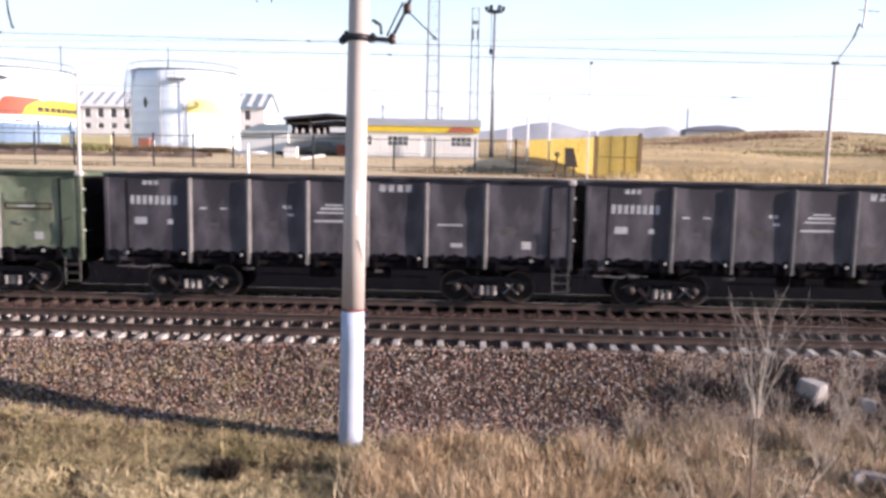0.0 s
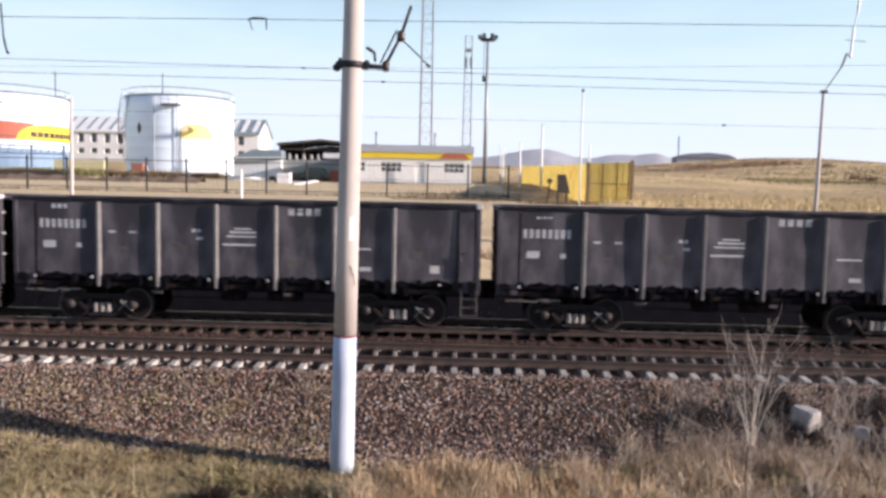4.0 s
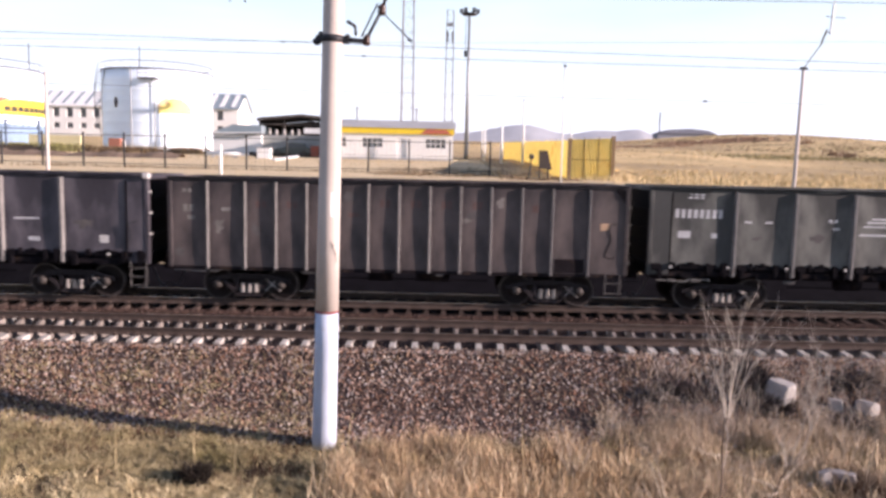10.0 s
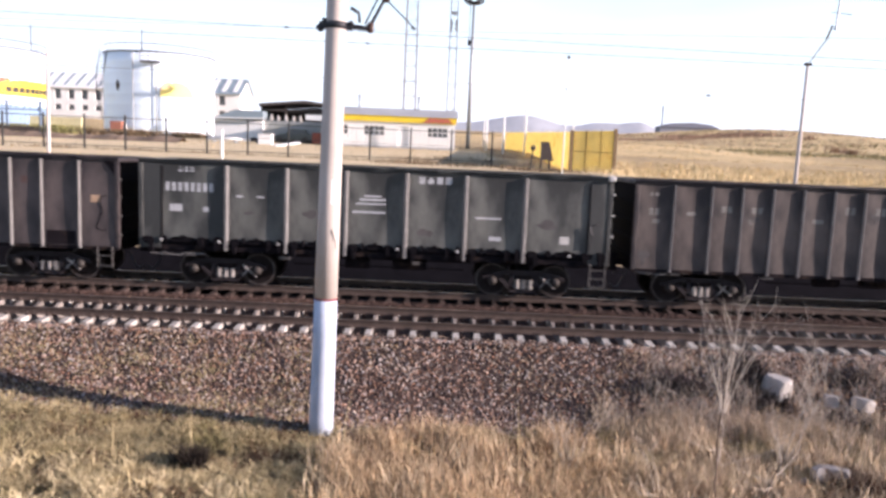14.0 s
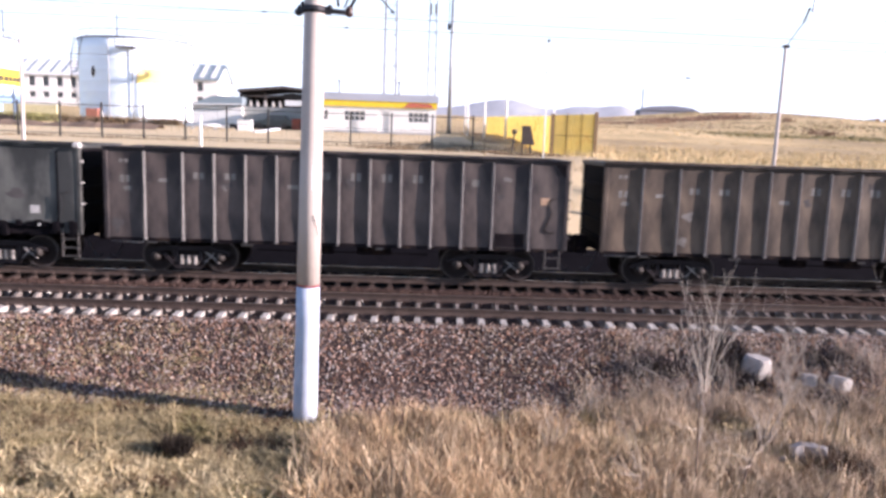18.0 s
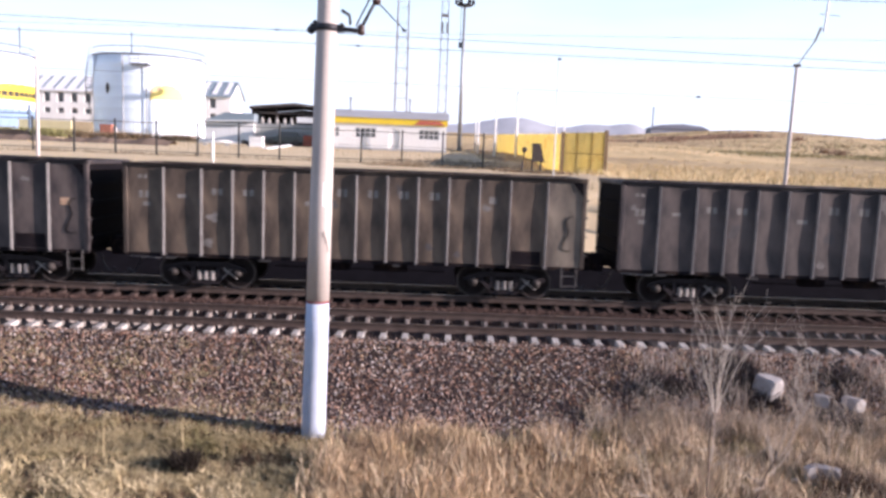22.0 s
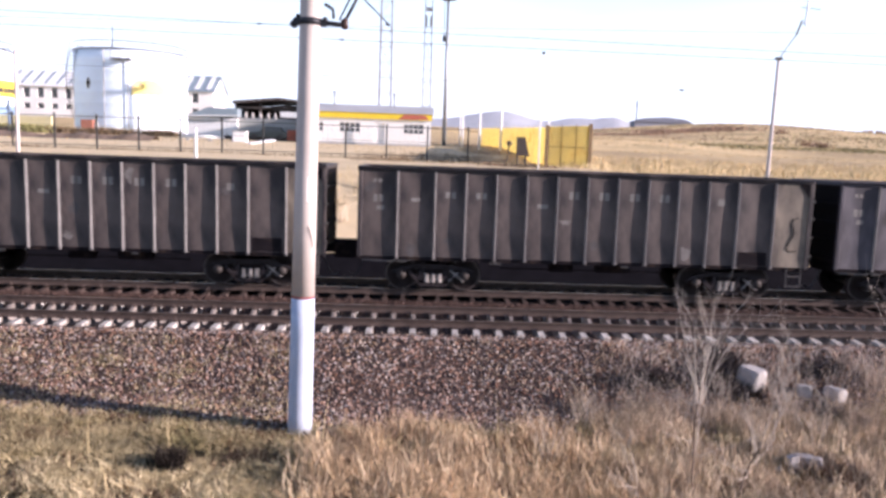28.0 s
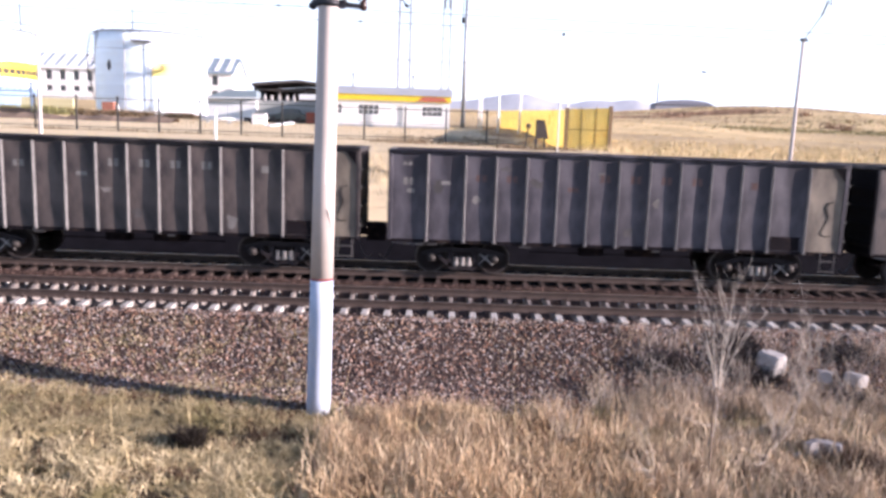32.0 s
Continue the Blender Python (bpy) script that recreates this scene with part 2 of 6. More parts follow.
def thing(name, label, category, at=None, group="", kind=""):
    ob = new(name)
    ob.empty_display_size = 0.2
    if at is not None:
        ob.matrix_basis = at
    return tagged(ob, label, category, group, kind)


def box(bm, x0, x1, y0, y1, z0, z1, bevel=0.0):
    vs = [bm.verts.new((x, y, z)) for z in (z0, z1) for y in (y0, y1) for x in (x0, x1)]
    fs = [bm.faces.new([vs[i] for i in q]) for q in ((0, 2, 3, 1), (4, 5, 7, 6), (0, 1, 5, 4), (2, 6, 7, 3), (0, 4, 6, 2), (1, 3, 7, 5))]
    if bevel:
        bmesh.ops.bevel(bm, geom=list({e for f in fs for e in f.edges}), offset=bevel, segments=1, affect="EDGES")
    return bm


def boxes(*rows, bevel=0.0):
    bm = bmesh.new()
    for r in rows:
        box(bm, *r, bevel=bevel)
    return bm


def tube(bm, a, b, r0, r1=None, n=8, caps=True):
    """A round bar from a to b."""
    a, b = Vector(a), Vector(b)
    r1 = r0 if r1 is None else r1
    q = (b - a).to_track_quat("Z", "Y").to_matrix()
    rings = []
    for p, r in ((a, r0), (b, r1)):
        rings.append([bm.verts.new(p + q @ Vector((math.cos(i * math.tau / n) * r, math.sin(i * math.tau / n) * r, 0))) for i in range(n)])
    for i in range(n):
        f = bm.faces.new((rings[0][i], rings[0][(i + 1) % n], rings[1][(i + 1) % n], rings[1][i]))
        f.smooth = n > 6
    if caps:
        bm.faces.new(rings[0][::-1])
        bm.faces.new(rings[1])
    return bm


def tubes(rows, n=6):
    bm = bmesh.new()
    for r in rows:
        tube(bm, *r, n=n)
    return bm


def prism(bm, outline, y0, y1):
    """An outline in x and z, drawn out along y."""
    a = [bm.verts.new((x, y0, z)) for x, z in outline]
    b = [bm.verts.new((x, y1, z)) for x, z in outline]
    k = len(outline)
    for i in range(k):
        bm.faces.new((a[i], a[(i + 1) % k], b[(i + 1) % k], b[i]))
    bm.faces.new(a[::-1])
    bm.faces.new(b)
    bmesh.ops.recalc_face_normals(bm, faces=bm.faces[:])
    return bm


def lathe(bm, rows, n=16, axis="z", at=(0, 0, 0)):
    """Turn rows of (radius, height) round an axis."""
    rings = []
    for r, h in rows:
        ring = []
        for i in range(n):
            c, s = math.cos(i * math.tau / n) * r, math.sin(i * math.tau / n) * r
            p = (c, s, h) if axis == "z" else (c, h, s)
            ring.append(bm.verts.new(Vector(p) + Vector(at)))
        rings.append(ring)
    for a, b in zip(rings, rings[1:]):
        for i in range(n):
            bm.faces.new((a[i], a[(i + 1) % n], b[(i + 1) % n], b[i])).smooth = True
    if rows[0][0] > 1e-4:
        bm.faces.new(rings[0])
    if rows[-1][0] > 1e-4:
        bm.faces.new(rings[-1])
    bmesh.ops.recalc_face_normals(bm, faces=bm.faces[:])
    return bm


def mesh_np(name, verts, faces):
    me = bpy.data.meshes.new(name)
    k = len(faces[0])
    me.vertices.add(len(verts))
    me.vertices.foreach_set("co", np.asarray(verts, dtype=np.float32).ravel())
    idx = np.asarray(faces, dtype=np.int32)
    me.loops.add(idx.size)
    me.loops.foreach_set("vertex_index", idx.ravel())
    me.polygons.add(len(idx))
    me.polygons.foreach_set("loop_start", np.arange(0, idx.size, k, dtype=np.int32))
    me.polygons.foreach_set("loop_total", np.full(len(idx), k, dtype=np.int32))
    me.update(calc_edges=True)
    return me


rng = np.random.default_rng(7)

# ---------------------------------------------------------------- ground
NEAR_AXIS, TRAIN_AXIS = 19.03, 23.17   # the tracks run along x; rail heads are at z = 0
PROFILE = [(-60, 2.6), (1.5, 2.4), (2.6, 2.25), (9.3, -1.25), (13.2, -1.40), (14.3, -1.36), (15.35, -1.25), (15.62, -1.17), (17.15, -0.24), (17.95, -0.26), (18.05, -0.41), (20.0, -0.41), (20.2, -0.27), (21.7, -0.25), (21.95, -0.34), (24.4, -0.34), (24.6, -0.26), (25.2, -0.26), (26.6, -1.0),
           (28.4, -1.1), (29.4, -0.75), (36, 3.15), (39, 3.3), (55, 3.4), (60, 3.7), (73, 4.5), (105, 5.0), (150, 8.0), (300, 13.0), (600, 22.5), (1200, 42), (1700, 56), (2600, 55), (4600, 20)]
PY, PZ = [p[0] for p in PROFILE], [p[1] for p in PROFILE]


def ground_z(x, y):
    z = np.interp(y, PY, PZ)
    # a low hill to the east, rolling fields
    hill = 5.1 * np.exp(-((x - 124) / 48) ** 2 - ((y - 300) / 105) ** 2)
    far = np.clip((y - 60) / 120, 0, 1)
    roll = far * (0.5 * np.sin(x * 0.031 + y * 0.017) + 0.4 * np.sin(x * 0.013 - y * 0.029 + 2))
    rough = 0.05 * np.sin(x * 1.7 + 0.6 * y) * np.sin(y * 1.3 - 0.4 * x) * (y < 14.2)
    return z + hill + roll + rough


def ground():
    xs = np.unique(np.concatenate([-np.geomspace(26, 4200, 46), np.arange(-25, 25.01, 0.5), np.geomspace(26, 4200, 46)]))
    ys = np.unique(np.concatenate([np.linspace(-60, 0, 8), np.arange(1, 9, 0.6), np.arange(9, 18, 0.25), np.arange(18, 25, 0.25), np.arange(25, 40, 0.5), np.geomspace(40, 4600, 70)]))
    gx, gy = np.meshgrid(xs, ys)
    v = np.stack([gx, gy, ground_z(gx, gy)], -1).reshape(-1, 3)
    nx, ny = len(xs), len(ys)
    i = np.arange(nx * ny).reshape(ny, nx)
    f = np.stack([i[:-1, :-1], i[:-1, 1:], i[1:, 1:], i[1:, :-1]], -1).reshape(-1, 4)
    me = mesh_np("ground", v, f)
    for m in (M_DRY, M_BALLAST, M_RUSTBED, M_FIELD, M_UNDERSHADE, M_STRAWHILL):
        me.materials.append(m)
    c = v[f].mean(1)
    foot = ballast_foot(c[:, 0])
    # slot 4 is the strip coloured as shade, from the train to the bank
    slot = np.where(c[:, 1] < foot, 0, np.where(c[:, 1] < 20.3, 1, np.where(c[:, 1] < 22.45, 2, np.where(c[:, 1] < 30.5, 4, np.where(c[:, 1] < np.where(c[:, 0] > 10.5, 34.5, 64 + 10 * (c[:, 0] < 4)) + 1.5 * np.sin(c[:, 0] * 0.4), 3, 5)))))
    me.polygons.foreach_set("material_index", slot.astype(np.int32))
    me.polygons.foreach_set("use_smooth", np.ones(len(f), dtype=bool))
    ob = new("ground", me)
    return tagged(ob, "dry autumn grassland with a railway cutting and ballast bed", "ground", kind="structure")


def ballast_foot(x):
    """The line at which grass gives way to ballast."""
    return 14.30 + np.clip(-2.2 - x, 0, 8) * 0.135 + np.clip(x - 0.5, 0, 4) * 0.06 + np.clip(x - 4.5, 0, 9) * 0.16 + 0.12 * np.sin(x * 1.9)


ground()


def pebbles(name, n, x0, x1, y_of, size, material, label):
    """Loose stones on the ground as one mesh."""
    x = rng.uniform(x0, x1, n)
    y = y_of(x, rng.uniform(0, 1, n))
    z = ground_z(x, y)
    base = np.array([(1, 0, 0), (-1, 0, 0), (0, 1, 0), (0, -1, 0), (0, 0, 1), (0, 0, -1)], float)
    fa = np.array([(0, 2, 4), (2, 1, 4), (1, 3, 4), (3, 0, 4), (2, 0, 5), (1, 2, 5), (3, 1, 5), (0, 3, 5)])
    s = size * rng.uniform(0.55, 1.3, (n, 1, 1)) * rng.uniform(0.6, 1.2, (n, 6, 1))
    a = rng.uniform(0, math.tau, n)
    b = rng.uniform(0, math.tau, n)
    v = base[None] * s
    v[:, :, 2] *= 0.8
    ca, sa, cb, sb = np.cos(a)[:, None], np.sin(a)[:, None], np.cos(b)[:, None], np.sin(b)[:, None]
    vy, vz = v[:, :, 1] * cb - v[:, :, 2] * sb, v[:, :, 1] * sb + v[:, :, 2] * cb
    vx, vy = v[:, :, 0] * ca - vy * sa, v[:, :, 0] * sa + vy * ca
    vv = np.stack([vx + x[:, None], vy + y[:, None], vz + (z + size * rng.uniform(-0.1, 0.5, n))[:, None]], -1).reshape(-1, 3)
    ff = (fa[None] + (np.arange(n) * 6)[:, None, None]).reshape(-1, 3)
    ob = part(name, mesh_np(name, vv, ff), material)
    return tagged(ob, label, "ballast", kind="stuff")


M_GREYSTONE = mat("grey_stone", (0.30, 0.265, 0.25), 0.85, vary=0.3, scale=1.1, fine=30, island=0.7, bump=0.3)
M_DARKSTONE = mat("dark_stone", (0.075, 0.055, 0.052), 0.85, vary=0.3, scale=1.1, fine=30, island=0.6, bump=0.3)
M_PALESTONE = mat("pale_stone", (0.52, 0.45, 0.38), 0.85, vary=0.2, scale=1.1, fine=30, island=0.4, bump=0.3)
M_RUSTSTONE = mat("red_brown_stone", (0.25, 0.14, 0.095), 0.85, vary=0.3, scale=1.1, fine=30, island=0.6, spots=(0.30, 0.20, 0.12), spot_scale=0.4, bump=0.3)
on_slope = lambda x, u: ballast_foot(x) - 0.25 + u * (17.75 - ballast_foot(x))
pebbles("ballast_stones", 18000, -16, 17, on_slope, 0.037, M_STONE, "brown crushed stone ballast on the slope")
pebbles("ballast_stones", 11000, -16, 17, on_slope, 0.036, M_RUSTSTONE, "red-brown crushed stone ballast on the slope")
pebbles("ballast_stones", 9000, -16, 17, on_slope, 0.037, M_GREYSTONE, "grey crushed stone ballast on the slope")
pebbles("ballast_stones", 11000, -16, 17, on_slope, 0.038, M_DARKSTONE, "dark crushed stone ballast on the slope")
pebbles("ballast_stones", 3200, -16, 17, on_slope, 0.034, M_PALESTONE, "pale crushed stones scattered on the slope")
pebbles("ballast_stones", 6000, -16, 17, lambda x, u: 17.6 + u * 2.75, 0.026, M_STONE, "crushed stone ballast between the sleepers")
M_STONE_RUST = mat("rusty_stone", (0.075, 0.048, 0.04), 0.9, vary=0.2, scale=6, fine=40, island=0.5, bump=0.3)
pebbles("ballast_stones", 12000, -16, 17, lambda x, u: 20.4 + u * 1.4, 0.036, M_STONE_RUST, "rust-stained crushed stone between the two tracks")


# ---------------------------------------------------------------- tracks
RAIL_OUT = [(-0.075, -0.18), (0.075, -0.18), (0.075, -0.165), (0.012, -0.14), (0.010, -0.05), (0.036, -0.035), (0.036, -0.004), (0.028, 0), (-0.028, 0), (-0.036, -0.004), (-0.036, -0.035), (-0.010, -0.05), (-0.012, -0.14), (-0.075, -0.165)]


def rail(parent, y):
    bm = bmesh.new()
    k = len(RAIL_OUT)
    a = [bm.verts.new((-170, y + u, w)) for u, w in RAIL_OUT]
    b = [bm.verts.new((200, y + u, w)) for u, w in RAIL_OUT]
    for i in range(k):
        bm.faces.new((a[i], b[i], b[(i + 1) % k], a[(i + 1) % k]))
    bm.faces.new(a)
    bm.faces.new(b[::-1])
    bmesh.ops.recalc_face_normals(bm, faces=bm.faces[:])
    ob = part("rail", bm, M_RAIL, parent)
    part("running_surface", boxes((-170, 200, y - 0.026, y + 0.026, 0.0005, 0.004)), M_RAILTOP, ob, "rail head polished by wheels")
    return ob


def sleeper_mesh():
    """Concrete sleeper, lower in the middle, with a rail seat and clips at each end."""
    bm = bmesh.new()
    half = 1.35
    rows = [(-half, 0.092, -0.21), (-0.98, 0.085, -0.185), (-0.66, 0.055, -0.19), (-0.42, 0.045, -0.25), (0.42, 0.045, -0.25), (0.66, 0.055, -0.19), (0.98, 0.085, -0.185), (half, 0.092, -0.21)]
    rings = []
    for y, w, top in rows:
        rings.append([bm.verts.new((w * 1.12, y, -0.48)), bm.verts.new((w * 0.8, y, top)), bm.verts.new((-w * 0.8, y, top)), bm.verts.new((-w * 1.12, y, -0.48))])
    for r, s in zip(rings, rings[1:]):
        for i in range(4):
            bm.faces.new((r[i], r[(i + 1) % 4], s[(i + 1) % 4], s[i]))
    bm.faces.new(rings[0])
    bm.faces.new(rings[-1])
    bmesh.ops.recalc_face_normals(bm, faces=bm.faces[:])
    for f in bm.faces:
        f.material_index = int(abs(f.calc_center_median().y) < 0.9)
    me = bpy.data.meshes.new("sleeper")
    bm.to_mesh(me)
    bm.free()
    me.materials.append(M_CONC)
    me.materials.append(M_STAINED)
    return me


def clip_mesh():
    bm = bmesh.new()
    for y in (-0.80, 0.80):
        for d in (-0.11, 0.11):
            box(bm, -0.05, 0.05, y + d - 0.035, y + d + 0.035, -0.19, -0.135)
            tube(bm, (0, y + d, -0.15), (0, y + d, -0.10), 0.018, n=6)
    me = bpy.data.meshes.new("rail_clip")
    bm.to_mesh(me)
    bm.free()
    return me


def track(name, y, material, label, first, pitch, sunk=0.0):
    tr = thing(name, label, "railway track", pose(0, y, 0), kind="structure")
    for r in (-0.795, 0.795):
        rail(tr, r)
    sl, cl = sleeper_mesh(), clip_mesh()
    n0, n1 = math.floor((-17 - first) / pitch), math.ceil((18 - first) / pitch)
    for i in range(n0, n1):
        x = first + i * pitch
        turn = pose(x + rng.uniform(-0.012, 0.012), rng.uniform(-0.02, 0.02), rng.uniform(-0.008, 0.004) - sunk, 0, 0, rng.uniform(-0.4, 0.4))
        s = part("sleeper", sl, material, tr, at=turn)
        s.material_slots[1].link = "OBJECT"
        s.material_slots[1].material = M_STAINED if material is M_CONC else material
        part("rail_clip", cl, M_RAIL, s, at=pose(0, 0, sunk))
    far = bmesh.new()
    for i in list(range(n0 - 180, n0)) + list(range(n1, n1 + 200)):
        x = first + i * pitch
        box(far, x - 0.11, x + 0.11, -1.35, 1.35, -0.4, -0.2)
    rest = part("far_sleepers", far, material, tr)
    tagged(rest, kind="stuff")
    return tr


track("near_track", NEAR_AXIS, M_CONC, "near railway track on pale concrete sleepers with rusty rails", 0.0, 0.52)
track("train_track", TRAIN_AXIS, M_CONC_RUST, "railway track under the train, sleepers stained rust brown", 0.2, 0.52, 0.045)

# ---------------------------------------------------------------- wagons
SHARED = {}


def shared(key, make):
    """One mesh for all alike parts."""
    if key not in SHARED:
        bm = make()
        me = bpy.data.meshes.new(key)
        bm.normal_update()
        bm.to_mesh(me)
        bm.free()
        SHARED[key] = me
    return SHARED[key]


BAYS_A = [-6.76, -4.27, -2.56, -0.86, 0.86, 2.56, 4.27, 6.76]
BAYS_B = [-6.6, -5.47, -4.40] + [-4.40 + 0.88 * i for i in range(1, 10)] + [4.40, 5.47, 6.6]


def dent(u, w, seed, bulge):
    """How far a panel is dished in at a share u of its width and w of its height."""
    return bulge * 4 * u * (1 - u) * min(1.0, 14 * w * (1 - w)) * max(0.0, 0.75 + 0.9 * noise.noise((u * 2.2 + seed * 7.3, w * 2.9, seed * 3.1)))


DISH_A, DISH_B = 0.024, 0.022


def sheet_of(kind, seed):
    """The outer face of a wagon's near side: y at x, z."""
    bays, z0, z1, step, more, bulge = (BAYS_A, 1.36, 3.52, 2, 0, DISH_A) if kind == "a" else (BAYS_B, 1.06, 3.50, 3, 5, DISH_B)

    def face(x, z):
        for i, (p, q) in enumerate(zip(bays, bays[1:])):
            if p <= x <= q:
                return -1.45 + dent((x - p) / (q - p), min(1, max(0, (z - z0) / (z1 - z0))), (seed + i * step) % 5 + more, bulge)
        return -1.45
    return face


def painted(face, x0, x1, z0, z1, lift=0.004):
    """A painted field or thin plate that follows the dents of the side."""
    bm = bmesh.new()
    nx = max(2, min(8, int((x1 - x0) / 0.1)))
    rows = [[bm.verts.new((x0 + (x1 - x0) * i / nx, face(x0 + (x1 - x0) * i / nx, z) - lift, z)) for i in range(nx + 1)] for z in (z0, (z0 + z1) / 2, z1)]
    for a, b in zip(rows, rows[1:]):
        for i in range(nx):
            bm.faces.new((a[i], a[i + 1], b[i + 1], b[i]))
    return bm


def sheet_mesh(width, z0, z1, seed, bulge):
    """A side panel pressed and dented by its loads."""
    bm = bmesh.new()
    nx, nz = 10, 10
    rows = []
    for k in range(nz + 1):
        w = k / nz
        row = []
        for i in range(nx + 1):
            u = i / nx
            row.append(bm.verts.new((u * width, -1.45 + dent(u, w, seed, bulge), z0 + w * (z1 - z0))))
        rows.append(row)
    for a, b in zip(rows, rows[1:]):
        for i in range(nx):
            bm.faces.new((a[i], a[i + 1], b[i + 1], b[i])).smooth = True
    back = box(bm, 0, width, -1.395, -1.385, z0, z1)
    return back


def post_mesh(z0, z1, half, proud, foot):
    """A hat-section post whose foot runs in to the sheet."""
    bm = bmesh.new()
    rows = [(z0, foot), (z0 + 0.32, foot if foot == proud else proud * 0.55), (z0 + 0.5, proud), (z1, proud)]
    rings = []
    for z, p in rows:
        rings.append([bm.verts.new((-half, -1.44, z)), bm.verts.new((-half * 0.45, -1.45 - p, z)), bm.verts.new((half * 0.45, -1.45 - p, z)), bm.verts.new((half, -1.44, z))])
    for a, b in zip(rings, rings[1:]):
        for i in range(3):
            bm.faces.new((a[i], a[i + 1], b[i + 1], b[i]))
    bm.faces.new(rings[0])
    bm.faces.new(rings[-1])
    bmesh.ops.recalc_face_normals(bm, faces=bm.faces[:])
    return bm


def hatch_mesh(width):
    """Edge of a floor hatch with its hinges, lock and springy bar."""
    bm = bmesh.new()
    w = width
    prism(bm, [(0.10, 1.42), (0.12, 1.52), (0.26, 1.57), (0.40, 1.50), (0.42, 1.30), (0.30, 1.20), (0.16, 1.24)], -1.52, -1.36)
    prism(bm, [(w * 0.36, 1.48), (w * 0.40, 1.56), (w * 0.60, 1.56), (w * 0.66, 1.46), (w * 0.64, 1.30), (w * 0.38, 1.30)], -1.50, -1.34)
    box(bm, 0.02, w - 0.02, -1.44, -1.34, 1.36, 1.47)
    box(bm, w * 0.72, w * 0.80, -1.50, -1.40, 1.26, 1.52)
    box(bm, w * 0.86, w * 0.95, -1.53, -1.40, 1.22, 1.54)
    tube(bm, (0.05, -1.38, 1.24), (w - 0.05, -1.38, 1.24), 0.035, n=6)
    prism(bm, [(w * 0.27, 1.30), (w * 0.27, 1.60), (w * 0.29, 1.64), (w * 0.315, 1.60), (w * 0.33, 1.32)], -1.54, -1.42)
    prism(bm, [(w * 0.48, 1.50), (w * 0.47, 1.63), (w * 0.53, 1.65), (w * 0.56, 1.50)], -1.53, -1.44)
    prism(bm, [(w * 0.68, 1.44), (w * 0.69, 1.58), (w * 0.735, 1.58), (w * 0.75, 1.20), (w * 0.70, 1.10)], -1.55, -1.42)
    prism(bm, [(w * 0.86, 1.50), (w * 0.87, 1.62), (w * 0.92, 1.62), (w * 0.94, 1.12), (w * 0.88, 1.06)], -1.55, -1.43)
    box(bm, w * 0.12, w * 0.17, -1.56, -1.42, 1.02, 1.30)
    box(bm, w * 0.40, w * 0.62, -1.46, -1.40, 1.04, 1.16)
    for v in bm.verts:
        v.co.z = min(v.co.z, 1.28 + (v.co.z - 1.28) * 0.55)
    return bm


def wheel_mesh():
    bm = bmesh.new()
    for s in (-1, 1):
        rows = [(0.455, 0.86), (0.478, 0.855), (0.482, 0.75), (0.507, 0.735), (0.505, 0.72), (0.42, 0.725), (0.40, 0.76), (0.16, 0.80), (0.13, 0.92), (0.0, 0.92)]
        lathe(bm, [(r, h * s) for r, h in rows], 28, "y")
        lathe(bm, [(0.455, 0.86 * s), (0.42, 0.845 * s), (0.40, 0.80 * s), (0.17, 0.825 * s), (0.13, 0.93 * s)], 28, "y")
        for k in range(3):
            a = k * math.tau / 3
            tube(bm, (0.28 * math.cos(a), 0.80 * s, 0.28 * math.sin(a)), (0.28 * math.cos(a), 0.835 * s, 0.28 * math.sin(a)), 0.035, n=6)
    lathe(bm, [(0.085, -1.0), (0.085, 1.0)], 12, "y")
    return bm


def rim_mesh(s):
    """Worn face of one wheel's rim."""
    bm = bmesh.new()
    rings = [[bm.verts.new((r * math.cos(i * math.tau / 36), h * s, r * math.sin(i * math.tau / 36))) for i in range(36)] for r, h in ((0.415, 0.845), (0.43, 0.866), (0.468, 0.866), (0.484, 0.857))]
    for a, b in zip(rings, rings[1:]):
        for i in range(36):
            bm.faces.new((a[i], a[(i + 1) % 36], b[(i + 1) % 36], b[i]))
    bmesh.ops.recalc_face_normals(bm, faces=bm.faces[:])
    return bm


def side_frame_mesh():
    """Cast side frame of a two-axle bogie with its window for the springs."""
    bm = bmesh.new()
    y0, y1 = -0.07, 0.07
    prism(bm, [(-1.20, 0.62), (-0.62, 0.80), (0.62, 0.80), (1.20, 0.62), (1.20, 0.50), (0.58, 0.66), (-0.58, 0.66), (-1.20, 0.50)], y0, y1)
    prism(bm, [(-0.78, 0.56), (-0.36, 0.14), (0.36, 0.14), (0.78, 0.56), (0.66, 0.60), (0.30, 0.25), (-0.30, 0.25), (-0.66, 0.60)], y0, y1)
    box(bm, -0.42, -0.30, y0, y1, 0.22, 0.70)
    box(bm, 0.30, 0.42, y0, y1, 0.22, 0.70)
    return bm


def spring_mesh():
    bm = bmesh.new()
    lathe(bm, [(0.078 if k % 2 else 0.055, 0.25 + k * 0.03) for k in range(10)], 10)
    return bm


def axle_box_mesh():
    bm = bmesh.new()
    lathe(bm, [(0.0, -1.20), (0.075, -1.20), (0.095, -1.17), (0.13, -1.14), (0.135, -1.0)], 14, "y")
    return bm


